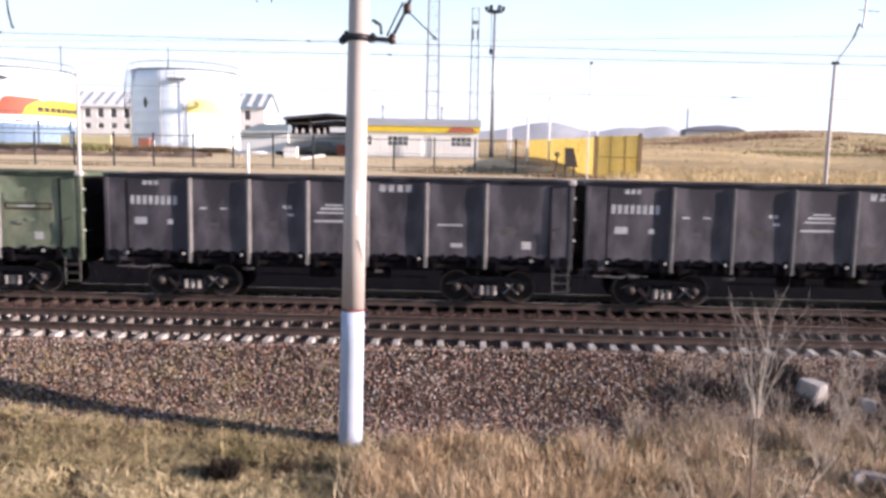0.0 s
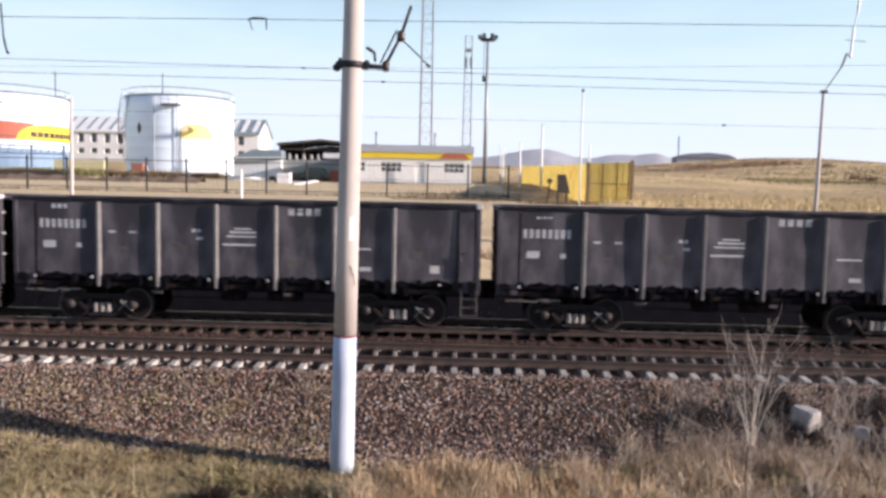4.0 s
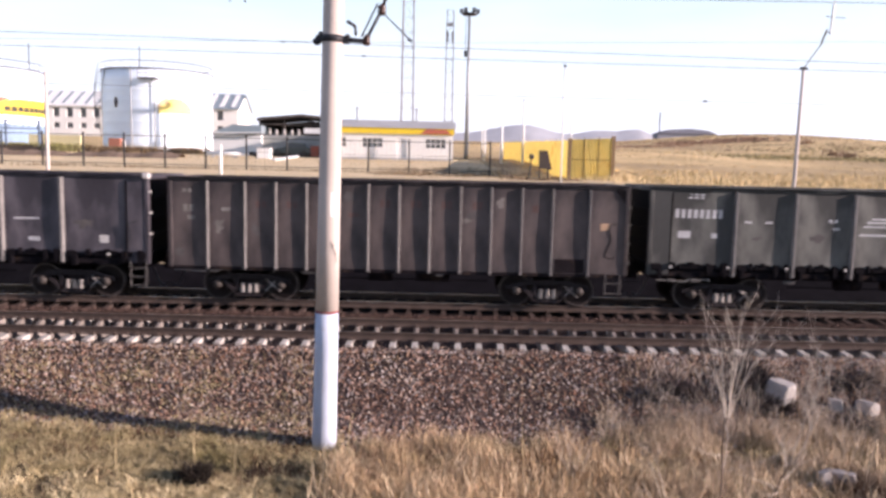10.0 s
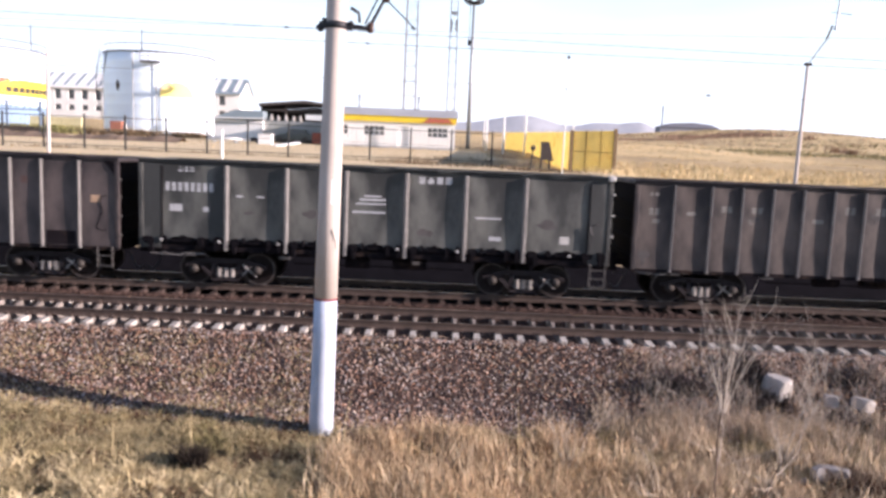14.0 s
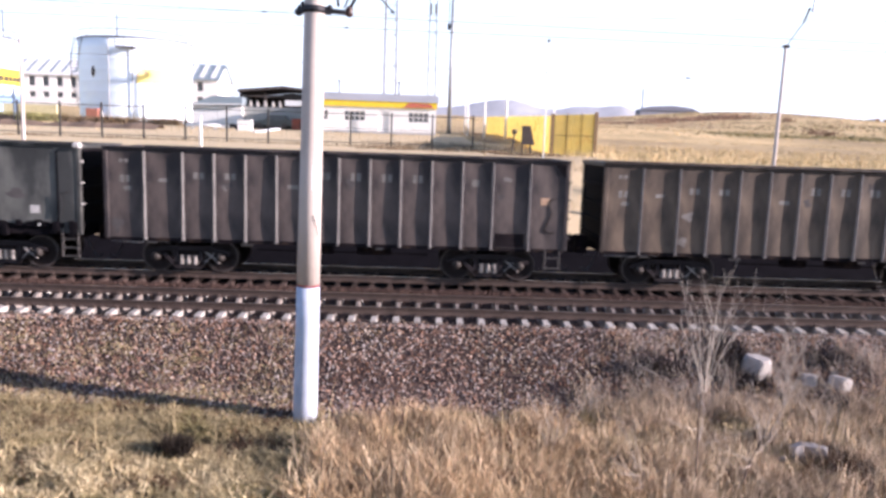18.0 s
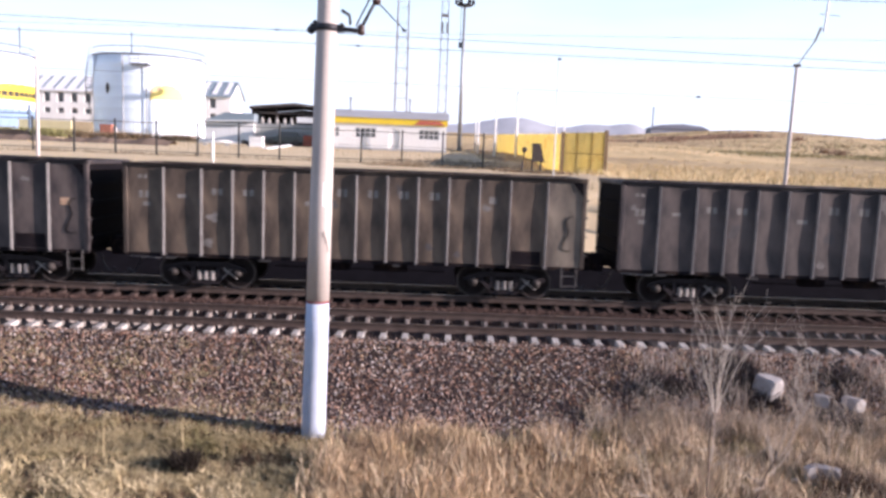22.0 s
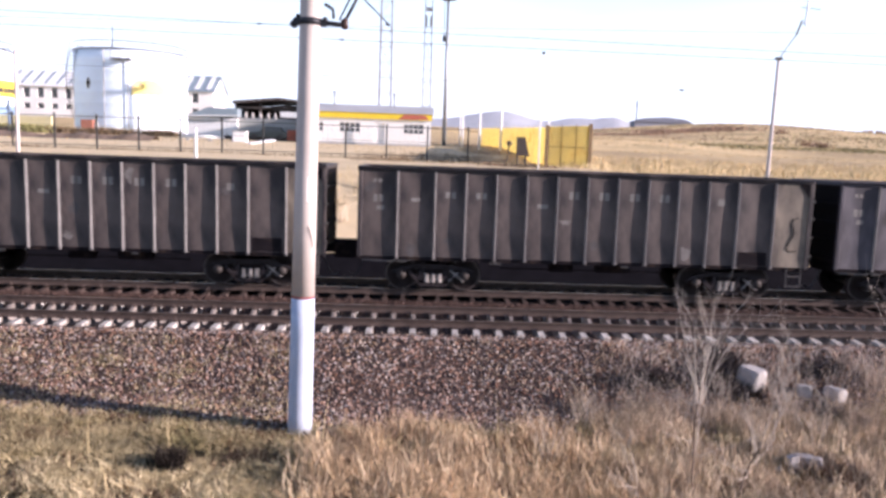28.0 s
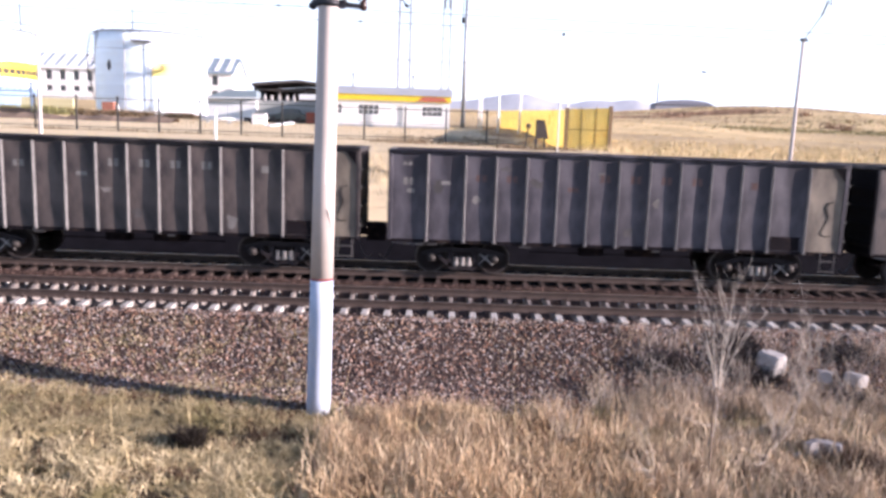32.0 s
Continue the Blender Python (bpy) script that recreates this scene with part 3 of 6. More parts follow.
def smudge(face, cx, cz, w, h, seed):
    """A ragged patch of dust or chalk that follows the side."""
    bm = bmesh.new()
    n = 24
    rim = []
    for i in range(n):
        a = i * math.tau / n
        k = 0.8 + 0.75 * noise.noise((math.cos(a) * 1.3 + seed * 4.7, math.sin(a) * 1.3, seed * 1.9)) + 0.28 * noise.noise((math.cos(a) * 4 + seed, math.sin(a) * 4, seed * 2.9))
        x, z = cx + math.cos(a) * w / 2 * k, cz + math.sin(a) * h / 2 * k
        rim.append(bm.verts.new((x, face(x, z) - 0.003, z)))
    mid = bm.verts.new((cx, face(cx, cz) - 0.003, cz))
    for i in range(n):
        bm.faces.new((mid, rim[i], rim[(i + 1) % n]))
    return bm


def letters(parent, material, label, face, *rows):
    """Painted bars on the side, each a part: centre x, centre z, width, height, count."""
    for x, z, w, h, n in rows:
        step = w / n
        for i in range(n):
            wide = step * (0.6 if n > 4 else 0.66 if n > 1 else 1.0)
            cx = x - w / 2 + (i + 0.5) * step
            part("letter_bar", painted(face, cx - wide / 2, cx + wide / 2, z - h / 2, z + h / 2), material, parent, label)


def framework(w, kind, look_of):
    """Underframe, end walls, bogies and couplers, alike on both kinds of wagon."""
    part("floor", shared("floor", lambda: boxes((-6.55, 6.55, -1.38, 1.38, 1.18, 1.28))), M_BLACK, w)
    part("centre_sill", shared("centre_sill", lambda: boxes((-6.3, 6.3, -0.3, 0.3, 0.84, 1.18), (-6.5, -6.3, -1.35, 1.35, 0.95, 1.2), (6.3, 6.5, -1.35, 1.35, 0.95, 1.2))), M_BLACK, w)
    for s in (-1, 1):
        e = s * (0.16 if kind == "a" else 0.0)
        # near-black colour puts the shade of the gap into the end wall
        part("end_wall", shared("end_wall%s%d" % (kind, s), lambda: boxes((s * 6.50 + e - 0.03, s * 6.50 + e + 0.03, -1.40, 1.40, 1.05, 3.50), *[(s * 6.56 + e - 0.05, s * 6.56 + e + 0.05, -1.38, 1.38, z, z + 0.13) for z in (1.3, 1.8, 2.3, 2.85)])), M_DEEPBLACK, w, "end wall blackened for the shade between wagons")
        part("coupler", shared("coupler%d" % s, lambda: boxes((s * 6.3 - 0.1, s * 6.3 + 0.1, -0.25, 0.25, 0.86, 1.2), (min(s * 6.3, s * 6.85), max(s * 6.3, s * 6.85), -0.11, 0.11, 0.94, 1.16), (s * 6.88 - 0.17, s * 6.88 + 0.17, -0.24, 0.24, 0.80, 1.34), bevel=0.02)), M_BLACK, w)
        hose = []
        for i in range(6):
            p, q = i / 6, (i + 1) / 6
            f = lambda u: (s * (6.45 + 0.45 * u), -0.42, 0.85 - 0.55 * math.sin(u * 2.2))
            hose.append((f(p), f(q), 0.028))
        part("brake_hose", shared("hose%d" % s, lambda: tubes(hose)), M_STEEL, w)
        bogie = part("bogie", shared("bolster", lambda: boxes((-0.24, 0.24, -1.05, 1.05, 0.52, 0.72), (-0.16, 0.16, -0.25, 0.25, 0.68, 0.86))), M_BLACK, w, "two-axle cast steel bogie", at=pose(s * 4.38, 0, 0))
        for side in (-1, 1):
            part("side_frame", shared("side_frame", side_frame_mesh), M_BOGIE, bogie, "cast steel side frame", at=pose(0, side * 1.02, 0))
            for dx in (-0.19, 0.0, 0.19):
                part("spring", shared("spring", spring_mesh), M_SPRING, bogie, "pale coil spring", at=pose(dx, side * 1.06, 0))
            for dx in (-0.925, 0.925):
                part("axle_box", shared("axle_box", axle_box_mesh), M_AXLE, bogie, "worn axle box with a pale cap", at=pose(dx, 0, 0.4785, 0, 0, 0 if side < 0 else 180))
                if dx * side < 0:
                    part("brake_rod", shared("brake_rod%d" % (dx > 0), lambda: tubes([((dx * 0.55, -1.08, 0.62), (dx * 0.98, -1.08, 0.30), 0.028), ((dx * 0.52, -1.08, 0.30), (dx * 0.80, -1.08, 0.58), 0.022)])), M_SPRING, bogie, "pale brake rod", at=pose(0, 0 if side < 0 else 2.16, 0))
    # added pale strip and pieces imitate the sunlit bank glimpsed under the sill
    part("air_pipe", shared("air_pipe", lambda: tubes([((-6.45, -1.40, 0.93), (-5.6, -1.40, 0.90), 0.02), ((-5.6, -1.40, 0.90), (-5.5, -1.40, 0.97), 0.02), ((-5.5, -1.40, 0.97), (-4.9, -1.40, 0.95), 0.024)])), M_SUNLIT_EDGE, w, "pale strip standing in for the sunlit bank below the sill")
    for px, pw in ((-6.05, 0.16), (-5.3, 0.3), (-2.6, 0.34), (1.2, 0.22)):
        part("pipe_tag", shared("pipe_tag%.2f" % pw, lambda: boxes((-pw / 2, pw / 2, -1.425, -1.405, 0.89, 0.98), bevel=0.006)), M_LADDER, w, "pale piece standing in for the sunlit bank", at=pose(px, 0, 0))
    part("brake_cylinder", shared("brake_cylinder", lambda: tubes([((-0.9, -0.75, 0.82), (-0.2, -0.75, 0.82), 0.19), ((0.5, -0.75, 0.8), (1.5, -0.75, 0.8), 0.16), ((-2.4, -0.9, 0.72), (2.6, -0.9, 0.72), 0.02)], 12)), M_BLACK, w)
    wheels = []
    for x in (-5.305, -3.455, 3.455, 5.305):
        wheels.append(part("wheelset", shared("wheelset", wheel_mesh), M_WHEEL, w, "steel wheels on an axle, treads worn bright", at=pose(x, 0, 0.4785)))
        for s in (-1, 1):
            part("rim", shared("rim%d" % s, lambda: rim_mesh(s)), M_RIM, wheels[-1], "worn wheel rim")
    return wheels


def ladder(x, z0, z1, y, width=0.32, rungs=3):
    rows = [((x, y, z0), (x, y, z1), 0.02), ((x + width, y, z0), (x + width, y, z1), 0.02)]
    for i in range(rungs):
        z = z0 + 0.04 + i * (z1 - z0) / rungs
        rows.append(((x, y, z), (x + width, y, z), 0.018))
    return tubes(rows)


def chord(zt, e=6.62):
    return boxes((-e, e, -1.56, -1.40, zt - 0.03, zt), (-e, e, -1.475, -1.40, zt - 0.12, zt - 0.031), (-e, e, 1.40, 1.55, zt - 0.13, zt), (-e, 0.16 - e, -1.40, 1.40, zt - 0.13, zt), (e - 0.16, e, -1.40, 1.40, zt - 0.13, zt), bevel=0.015)


FLIP = pose(0, 0, 0, 0, 0, 180)


def wagon_a(x, colour, label, seed):
    """Seven broad bays a side, floor hatches below."""
    w = thing("open_wagon", label, "freight wagon", pose(x, TRAIN_AXIS, 0), "wagons of the passing train")
    wheels = framework(w, "a", colour)
    for side in (0, 1):
        turn = FLIP if side else Matrix.Identity(4)
        for i, (p, q) in enumerate(zip(BAYS_A, BAYS_A[1:])):
            v = (seed + i * 2 + side) % 5
            part("side_panel", shared("panel_a%.2f_%d" % (q - p, v), lambda: sheet_mesh(q - p, 1.36, 3.52, v, DISH_A)), colour, w, at=turn @ pose(p, 0, 0))
            part("hatch", shared("hatch%.2f" % (q - p), lambda: hatch_mesh(q - p)), M_DEEPBLACK, w, "black floor hatch with hinges and lock", at=turn @ pose(p, 0, 0))
        for p in BAYS_A[1:-1]:
            part("post", shared("post_a", lambda: post_mesh(1.08, 3.52, 0.068, 0.10, 0.10)), M_SUNLIT_EDGE, w, "pressed steel side post, paled as if sunlit", at=turn @ pose(p, 0, 0))
        for p in (-6.70, 6.70):
            part("corner_post", shared("corner_a", lambda: boxes((-0.06, 0.06, -1.49, -1.38, 1.08, 3.52), bevel=0.012)), colour, w, at=turn @ pose(p, 0, 0))
        part("side_sill", shared("sill_a", lambda: boxes((-6.72, 6.72, -1.42, -1.30, 1.06, 1.2))), M_BLACK, w, at=turn)
        part("step_ladder", shared("ladder_a", lambda: ladder(6.22, 0.42, 1.15, -1.50, 0.44)), M_LADDER, w, "steel step ladder below the corner", at=turn)
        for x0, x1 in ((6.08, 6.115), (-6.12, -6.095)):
            part("panel_rib", shared("rib_a%.1f" % x0, lambda: boxes((x0, x1, -1.476, -1.42, 1.36, 3.45))), M_DEEPBLACK, w, "dark vertical seam", at=turn)
        part("handrail", shared("handrail_a", lambda: tubes([((6.32, -1.52, 2.28), (6.16, -1.52, 2.22), 0.016), ((6.32, -1.52, 2.28), (6.42, -1.46, 2.3), 0.016), ((6.16, -1.52, 2.22), (6.24, -1.52, 1.95), 0.016), ((6.24, -1.52, 1.95), (6.18, -1.52, 1.62), 0.016), ((6.18, -1.52, 1.62), (6.10, -1.45, 1.58), 0.016)])), M_STEEL, w, at=turn)
    part("top_chord", shared("chord_a", lambda: chord(3.64, 6.78)), colour, w, "worn top rail of the body")
    for z in (1.95, 2.55, 3.15):
        part("corner_step", shared("peg_a", lambda: boxes((6.76, 6.83, -1.51, -1.40, -0.025, 0.025), bevel=0.008)), M_WHITEPATCH, w, "worn pale step on the corner", at=pose(0, 0, z))
    for s in (-1, 1):
        part("end_strip", shared("end_strip%d" % s, lambda: boxes((min(s * 6.14, s * 6.63), max(s * 6.14, s * 6.63), -1.470, -1.452, 1.10, 3.51), bevel=0.006)), colour, w, "flat plate beside the corner post")
    part("corner_cap", shared("cap_a", lambda: boxes((6.60, 6.80, -1.58, -1.36, 3.52, 3.68), bevel=0.03)), M_WHITEPATCH, w, "pale worn corner cap")
    face = sheet_of("a", seed)
    if colour is P_GREEN:
        for x0, x1, z0, z1 in ((4.45, 5.85, 2.52, 2.57), (4.45, 5.85, 2.68, 2.72), (4.45, 4.51, 2.57, 2.68), (5.79, 5.85, 2.57, 2.68)):
            part("stripe", painted(face, x0, x1, z0, z1), M_DARKBROWN, w, "rust-brown painted frame")
        part("letter_bar", painted(face, 4.85, 5.35, 2.60, 2.65), M_LETTER, w, "faded white painted lettering")
        part("stain", smudge(face, 5.0, 2.25, 0.9, 0.3, 3), M_DUSTGREEN, w, "pale bleached stain")
        part("stain", smudge(face, 4.7, 3.0, 0.8, 0.7, 5), M_DUSTGREEN, w, "pale bleached stain")
        part("stain", smudge(face, 5.4, 1.75, 0.6, 0.35, 6), M_DUSTGREEN, w, "pale bleached stain")
    for k, (cx, cz, sw, sh) in enumerate(((-5.75, 2.27, 0.5, 0.2), (-3.6, 2.2, 0.35, 0.12), (-1.9, 2.25, 0.45, 0.3), (1.4, 1.85, 0.5, 0.3), (4.9, 2.2, 0.6, 0.3))):
        part("stain", smudge(face, cx, cz, sw, sh, seed * 3 + k), M_DUSTGREY, w, "chalky dust stain")
    for cx in (-6.1, -4.45, -2.75, -1.05, 0.66, 2.38, 5.6):
        part("chalk_mark", shared("chalk_mark", lambda: boxes((-0.035, 0.035, -1.552, -1.53, 1.31, 1.38))), M_WHITEPATCH, w, "small white mark on the hatch lock", at=pose(cx, 0, 0))
    lab = "faded white painted lettering"
    letters(w, M_LETTER, lab, face, (-5.33, 2.87, 1.42, 0.25, 8), (-5.42, 3.37, 0.5, 0.13, 3))
    letters(w, M_LETTER, lab, face, (-5.72, 2.27, 0.36, 0.20, 1), (-4.86, 2.25, 0.16, 0.14, 1), (-3.9, 2.66, 0.2, 0.06, 1), (-3.3, 2.66, 0.22, 0.05, 1), (-1.45, 2.74, 0.3, 0.09, 2), (-1.35, 2.52, 0.18, 0.07, 1),
                                                     (-0.1, 2.72, 0.75, 0.06, 1), (-0.15, 2.60, 0.85, 0.05, 1), (-0.1, 2.82, 0.5, 0.05, 1), (-0.2, 2.36, 0.95, 0.06, 1), (3.25, 2.32, 0.72, 0.05, 1), (3.45, 1.74, 0.34, 0.12, 1))
    letters(w, M_LETTER, lab, face, (1.68, 3.34, 1.0, 0.2, 4))
    part("data_plate", painted(face, 5.315, 5.585, 1.66, 1.88, 0.008), M_WHITEPATCH, w, "small square white plate")
    return w, wheels


def wagon_b(x, colour, label, seed, red=False, disc=True, scrawl=True):
    """Fourteen narrow bays a side, smooth to the sill."""
    w = thing("open_wagon", label, "freight wagon", pose(x, TRAIN_AXIS, 0), "wagons of the passing train")
    wheels = framework(w, "b", colour)
    for side in (0, 1):
        turn = FLIP if side else Matrix.Identity(4)
        for i, (p, q) in enumerate(zip(BAYS_B, BAYS_B[1:])):
            v = (seed + i * 3 + side) % 5
            part("side_panel", shared("panel_b%.2f_%d" % (q - p, v), lambda: sheet_mesh(q - p, 1.06, 3.50, v + 5, DISH_B)), P_DUST if side == 0 and i == 13 and not disc else colour, w, at=turn @ pose(p, 0, 0))
        for p in BAYS_B[1:-1]:
            part("post", shared("post_b", lambda: post_mesh(1.04, 3.50, 0.035, 0.078, 0.078)), M_SUNLIT_EDGE, w, "pressed steel side post, paled as if sunlit", at=turn @ pose(p, 0, 0))
            # highlight at the foot of the post, added as a pale block
            part("post_foot", shared("foot_b", lambda: boxes((-0.045, 0.045, -1.515, -1.45, 0.985, 1.055), bevel=0.012)), M_SUNLIT_EDGE, w, "pale block as a highlight at the post foot", at=turn @ pose(p, 0, 0))
        for p in (-6.54, 6.54):
            part("corner_post", shared("corner_b", lambda: boxes((-0.06, 0.06, -1.48, -1.38, 1.02, 3.50), bevel=0.012)), colour, w, at=turn @ pose(p, 0, 0))
        part("side_sill", shared("sill_b", lambda: boxes((-6.55, 6.55, -1.45, -1.33, 0.96, 1.05))), M_BLACK, w, at=turn)
        part("step_ladder", shared("ladder_b", lambda: ladder(5.98, 0.46, 1.05, -1.48, 0.42, 2)), M_LADDER, w, "steel step below the corner", at=turn)
        if scrawl:
            part("handrail", shared("handrail_b", lambda: tubes([((6.24, -1.447, 2.52), (6.10, -1.447, 2.5), 0.013), ((6.10, -1.447, 2.5), (6.03, -1.445, 2.36), 0.013), ((6.03, -1.445, 2.36), (6.12, -1.445, 2.08), 0.013), ((6.12, -1.445, 2.08), (5.92, -1.443, 1.60), 0.013), ((5.92, -1.443, 1.60), (6.06, -1.443, 1.52), 0.013), ((6.06, -1.443, 1.52), (6.22, -1.445, 1.54), 0.013)])), M_DEEPBLACK, w, "bent black handrail", at=turn)
    part("top_chord", shared("chord_b", lambda: chord(3.62)), colour, w, "worn top rail of the body")
    lab = "faded painted lettering"
    face = sheet_of("b", seed)
    ink = M_REDLETTER if red else M_LETTER_DIM
    letters(w, M_LETTER_DIM, lab, face, (-6.05, 3.22, 0.3, 0.1, 2), (-6.02, 2.72, 0.34, 0.2, 2), (-5.95, 2.45, 0.2, 0.12, 1), (-4.95, 2.7, 0.25, 0.1, 1))
    letters(w, ink, lab, face, *[(-3.95 + 0.88 * i, 2.86, 0.36, 0.18, 2) for i in range(2)], *[(-0.4 + 0.88 * i, 2.96, 0.34, 0.22, 2) for i in range(4)], (3.9, 2.9, 0.2, 0.2, 1), (-1.3, 2.62, 0.3, 0.12, 1))
    part("corner_gusset", prism(bmesh.new(), [(6.18, 3.5), (6.48, 3.5), (6.48, 3.12)], -1.468, -1.452), M_DEEPBLACK, w, "dark triangular gusset at the corner")
    for z in (1.4, 1.95, 2.5, 3.0):
        part("corner_step", shared("peg_b", lambda: boxes((6.60, 6.66, -1.50, -1.40, -0.025, 0.025), bevel=0.008)), M_LADDER, w, "worn step on the corner", at=pose(0, 0, z))
    r = random.Random(seed * 11 + int(x))
    for k in range(7):
        b = r.randrange(0, 13)
        cx = BAYS_B[b] + 0.28 + r.uniform(-0.08, 0.12)
        cz = r.choice((1.35, 1.45, 2.2, 2.6, 2.85, 3.1)) + r.uniform(-0.1, 0.1)
        part("stain", smudge(face, cx, cz, r.uniform(0.22, 0.42), r.uniform(0.16, 0.5), k + seed * 9), M_SMUDGE if k % 3 == 0 else M_DUSTGREY, w, "chalky dust stain")
    if disc:
        part("data_plate", painted(face, 5.79, 6.05, 2.33, 2.53, 0.008), M_DISC, w, "small rusty plate")
    part("hatch_patch", painted(face, 4.5, 5.35, 1.08, 1.48, 0.01), M_BLACK, w, "dark repair plate near the sill")
    return w, wheels


M_LETTER_DIM = mat("dusty_lettering", (0.23, 0.215, 0.20), 0.8, vary=0.4, scale=5, fine=30, bump=0.05)
M_DUSTGREY = mat("grey_dust", (0.095, 0.087, 0.086), 0.9, vary=0.4, scale=2.5, fine=18, bump=0.1)
M_DUSTGREEN = mat("bleached_green", (0.21, 0.25, 0.17), 0.9, vary=0.4, scale=2.5, fine=18, bump=0.1)
TRAIN = [
    wagon_a(-17.83, P_GREEN, "green open-top freight wagon with peeling paint", 3),
    wagon_a(-3.65, P_GREY, "dark grey open-top freight wagon with white numbers", 0),
    wagon_a(10.2, P_GREY, "dark grey open-top freight wagon with black hatches", 1),
    wagon_a(24.18, P_GREY, "charcoal grey open-top freight wagon with white lettering", 2),
    wagon_b(38.07, P_BROWN, "brown-grey ribbed open-top wagon with faded red lettering", 0, True),
    wagon_a(52.0, P_OLIVE, "greenish grey open-top freight wagon with pale dust stains", 4),
    wagon_b(66.0, P_SLATE, "dusty dark grey ribbed open-top wagon", 1),
    wagon_b(80.18, P_TAN, "dusty brown ribbed open-top wagon with a bent handrail", 2, False, False),
    wagon_b(94.35, P_SLATE, "slate grey ribbed open-top wagon with a dusty end panel", 3, False, False),
    wagon_b(108.45, P_SLATE, "dark ribbed open-top wagon with a pale end panel", 4, False, False),
    wagon_b(122.45, P_GREY, "dark grey ribbed open-top wagon with faint red marks", 0, True, False),
    wagon_b(136.5, P_SLATE, "dark grey ribbed open-top wagon", 1),
]

# ---------------------------------------------------------------- poles and wires of the railway
def near_pole():
    p = thing("catenary_pole", "tapered concrete catenary pole, whitewashed foot with a red line", "pole", pose(-2.12, 14.2, -1.45, 0, 0.85, 0))
    def ring(z0, z1):
        r = lambda z: 0.233 - 0.0058 * z
        bm = bmesh.new()
        k = 4
        lathe(bm, [(r(z0 + (z1 - z0) * i / k), z0 + (z1 - z0) * i / k) for i in range(k + 1)], 28)
        return bm
    part("foot", ring(-0.3, 2.72), M_POLEPAINT, p, "whitewashed lower part")
    part("red_line", ring(2.72, 2.765), M_REDLINE, p, "thin red painted line")
    part("shaft", ring(2.765, 10.6), M_POLE, p, "weathered concrete shaft")
    patch = bmesh.new()
    lathe(patch, [(0.2088, 4.55), (0.2062, 5.0)], 28)
    for f in [f for f in patch.faces if not (0.03 < f.calc_center_median().x < 0.16 and f.calc_center_median().y < -0.1)]:
        patch.faces.remove(f)
    part("paint_patch", patch, M_POLEPATCH, p, "pale painted patch")
    crack = [((0.09, -0.203, 4.08), (0.12, -0.195, 3.98), 0.007), ((0.12, -0.195, 3.98), (0.16, -0.17, 3.86), 0.007), ((0.16, -0.17, 3.86), (0.18, -0.15, 3.70), 0.006)]
    part("cable", tubes(crack, 5), M_STEEL, p)
    z = 7.78
    clamp = bmesh.new()
    lathe(clamp, [(0.196, z - 0.06), (0.205, z - 0.06), (0.205, z + 0.06), (0.196, z + 0.06)], 28)
    box(clamp, -0.30, -0.18, -0.06, 0.06, z - 0.06, z + 0.06)
    box(clamp, 0.18, 0.30, -0.06, 0.06, z - 0.06, z + 0.06)
    part("clamp", clamp, M_STEEL, p, "dark steel clamp band")
    for bx, bz, br in ((-0.29, z - 0.05, 0.07), (-0.22, z + 0.09, 0.04), (0.27, z + 0.05, 0.05)):
        nut = bmesh.new()
        lathe(nut, [(0, -0.08), (br * 0.7, -0.08), (br, -0.04), (br, 0.04), (br * 0.7, 0.08), (0, 0.08)], 10, "y", (bx, 0, bz))
        part("clamp_bolt", nut, M_STEEL, p, "thick bolt through the clamp")
    part("bracket", tubes([((0.25, 0, z), (0.60, 0, z - 0.02), 0.045), ((0.25, 0, z + 0.33), (0.40, 0, z + 0.25), 0.03), ((0.40, 0, z + 0.25), (0.42, 0, z + 0.08), 0.025), ((0.60, 0, z), (0.88, 0, z + 0.56), 0.03), ((0.52, 0, z + 0.06), (0.80, 0, z + 0.66), 0.016), ((0.88, 0, z + 0.56), (1.05, 0, z + 1.1), 0.03)], 8), M_STEEL, p, "jointed steel arm")
    for c, r in (((0.62, 0, z + 0.0), 0.075), ((0.88, 0, z + 0.55), 0.085)):
        ins = bmesh.new()
        lathe(ins, [(0.0, -0.10), (r * 0.6, -0.09), (r, -0.03), (r * 0.75, 0.0), (r, 0.04), (r * 0.5, 0.10), (0, 0.11)], 14, "z", c)
        part("insulator", ins, M_INSUL, p, "dark porcelain insulator")
    part("stay_rod", tubes([((0.88, 0, z + 0.52), (1.40, 0.02, z + 0.05), 0.014), ((1.36, 0.02, z + 0.05), (1.44, 0.02, z + 0.03), 0.025)]), M_STEEL, p, "thin stay rod")


near_pole()


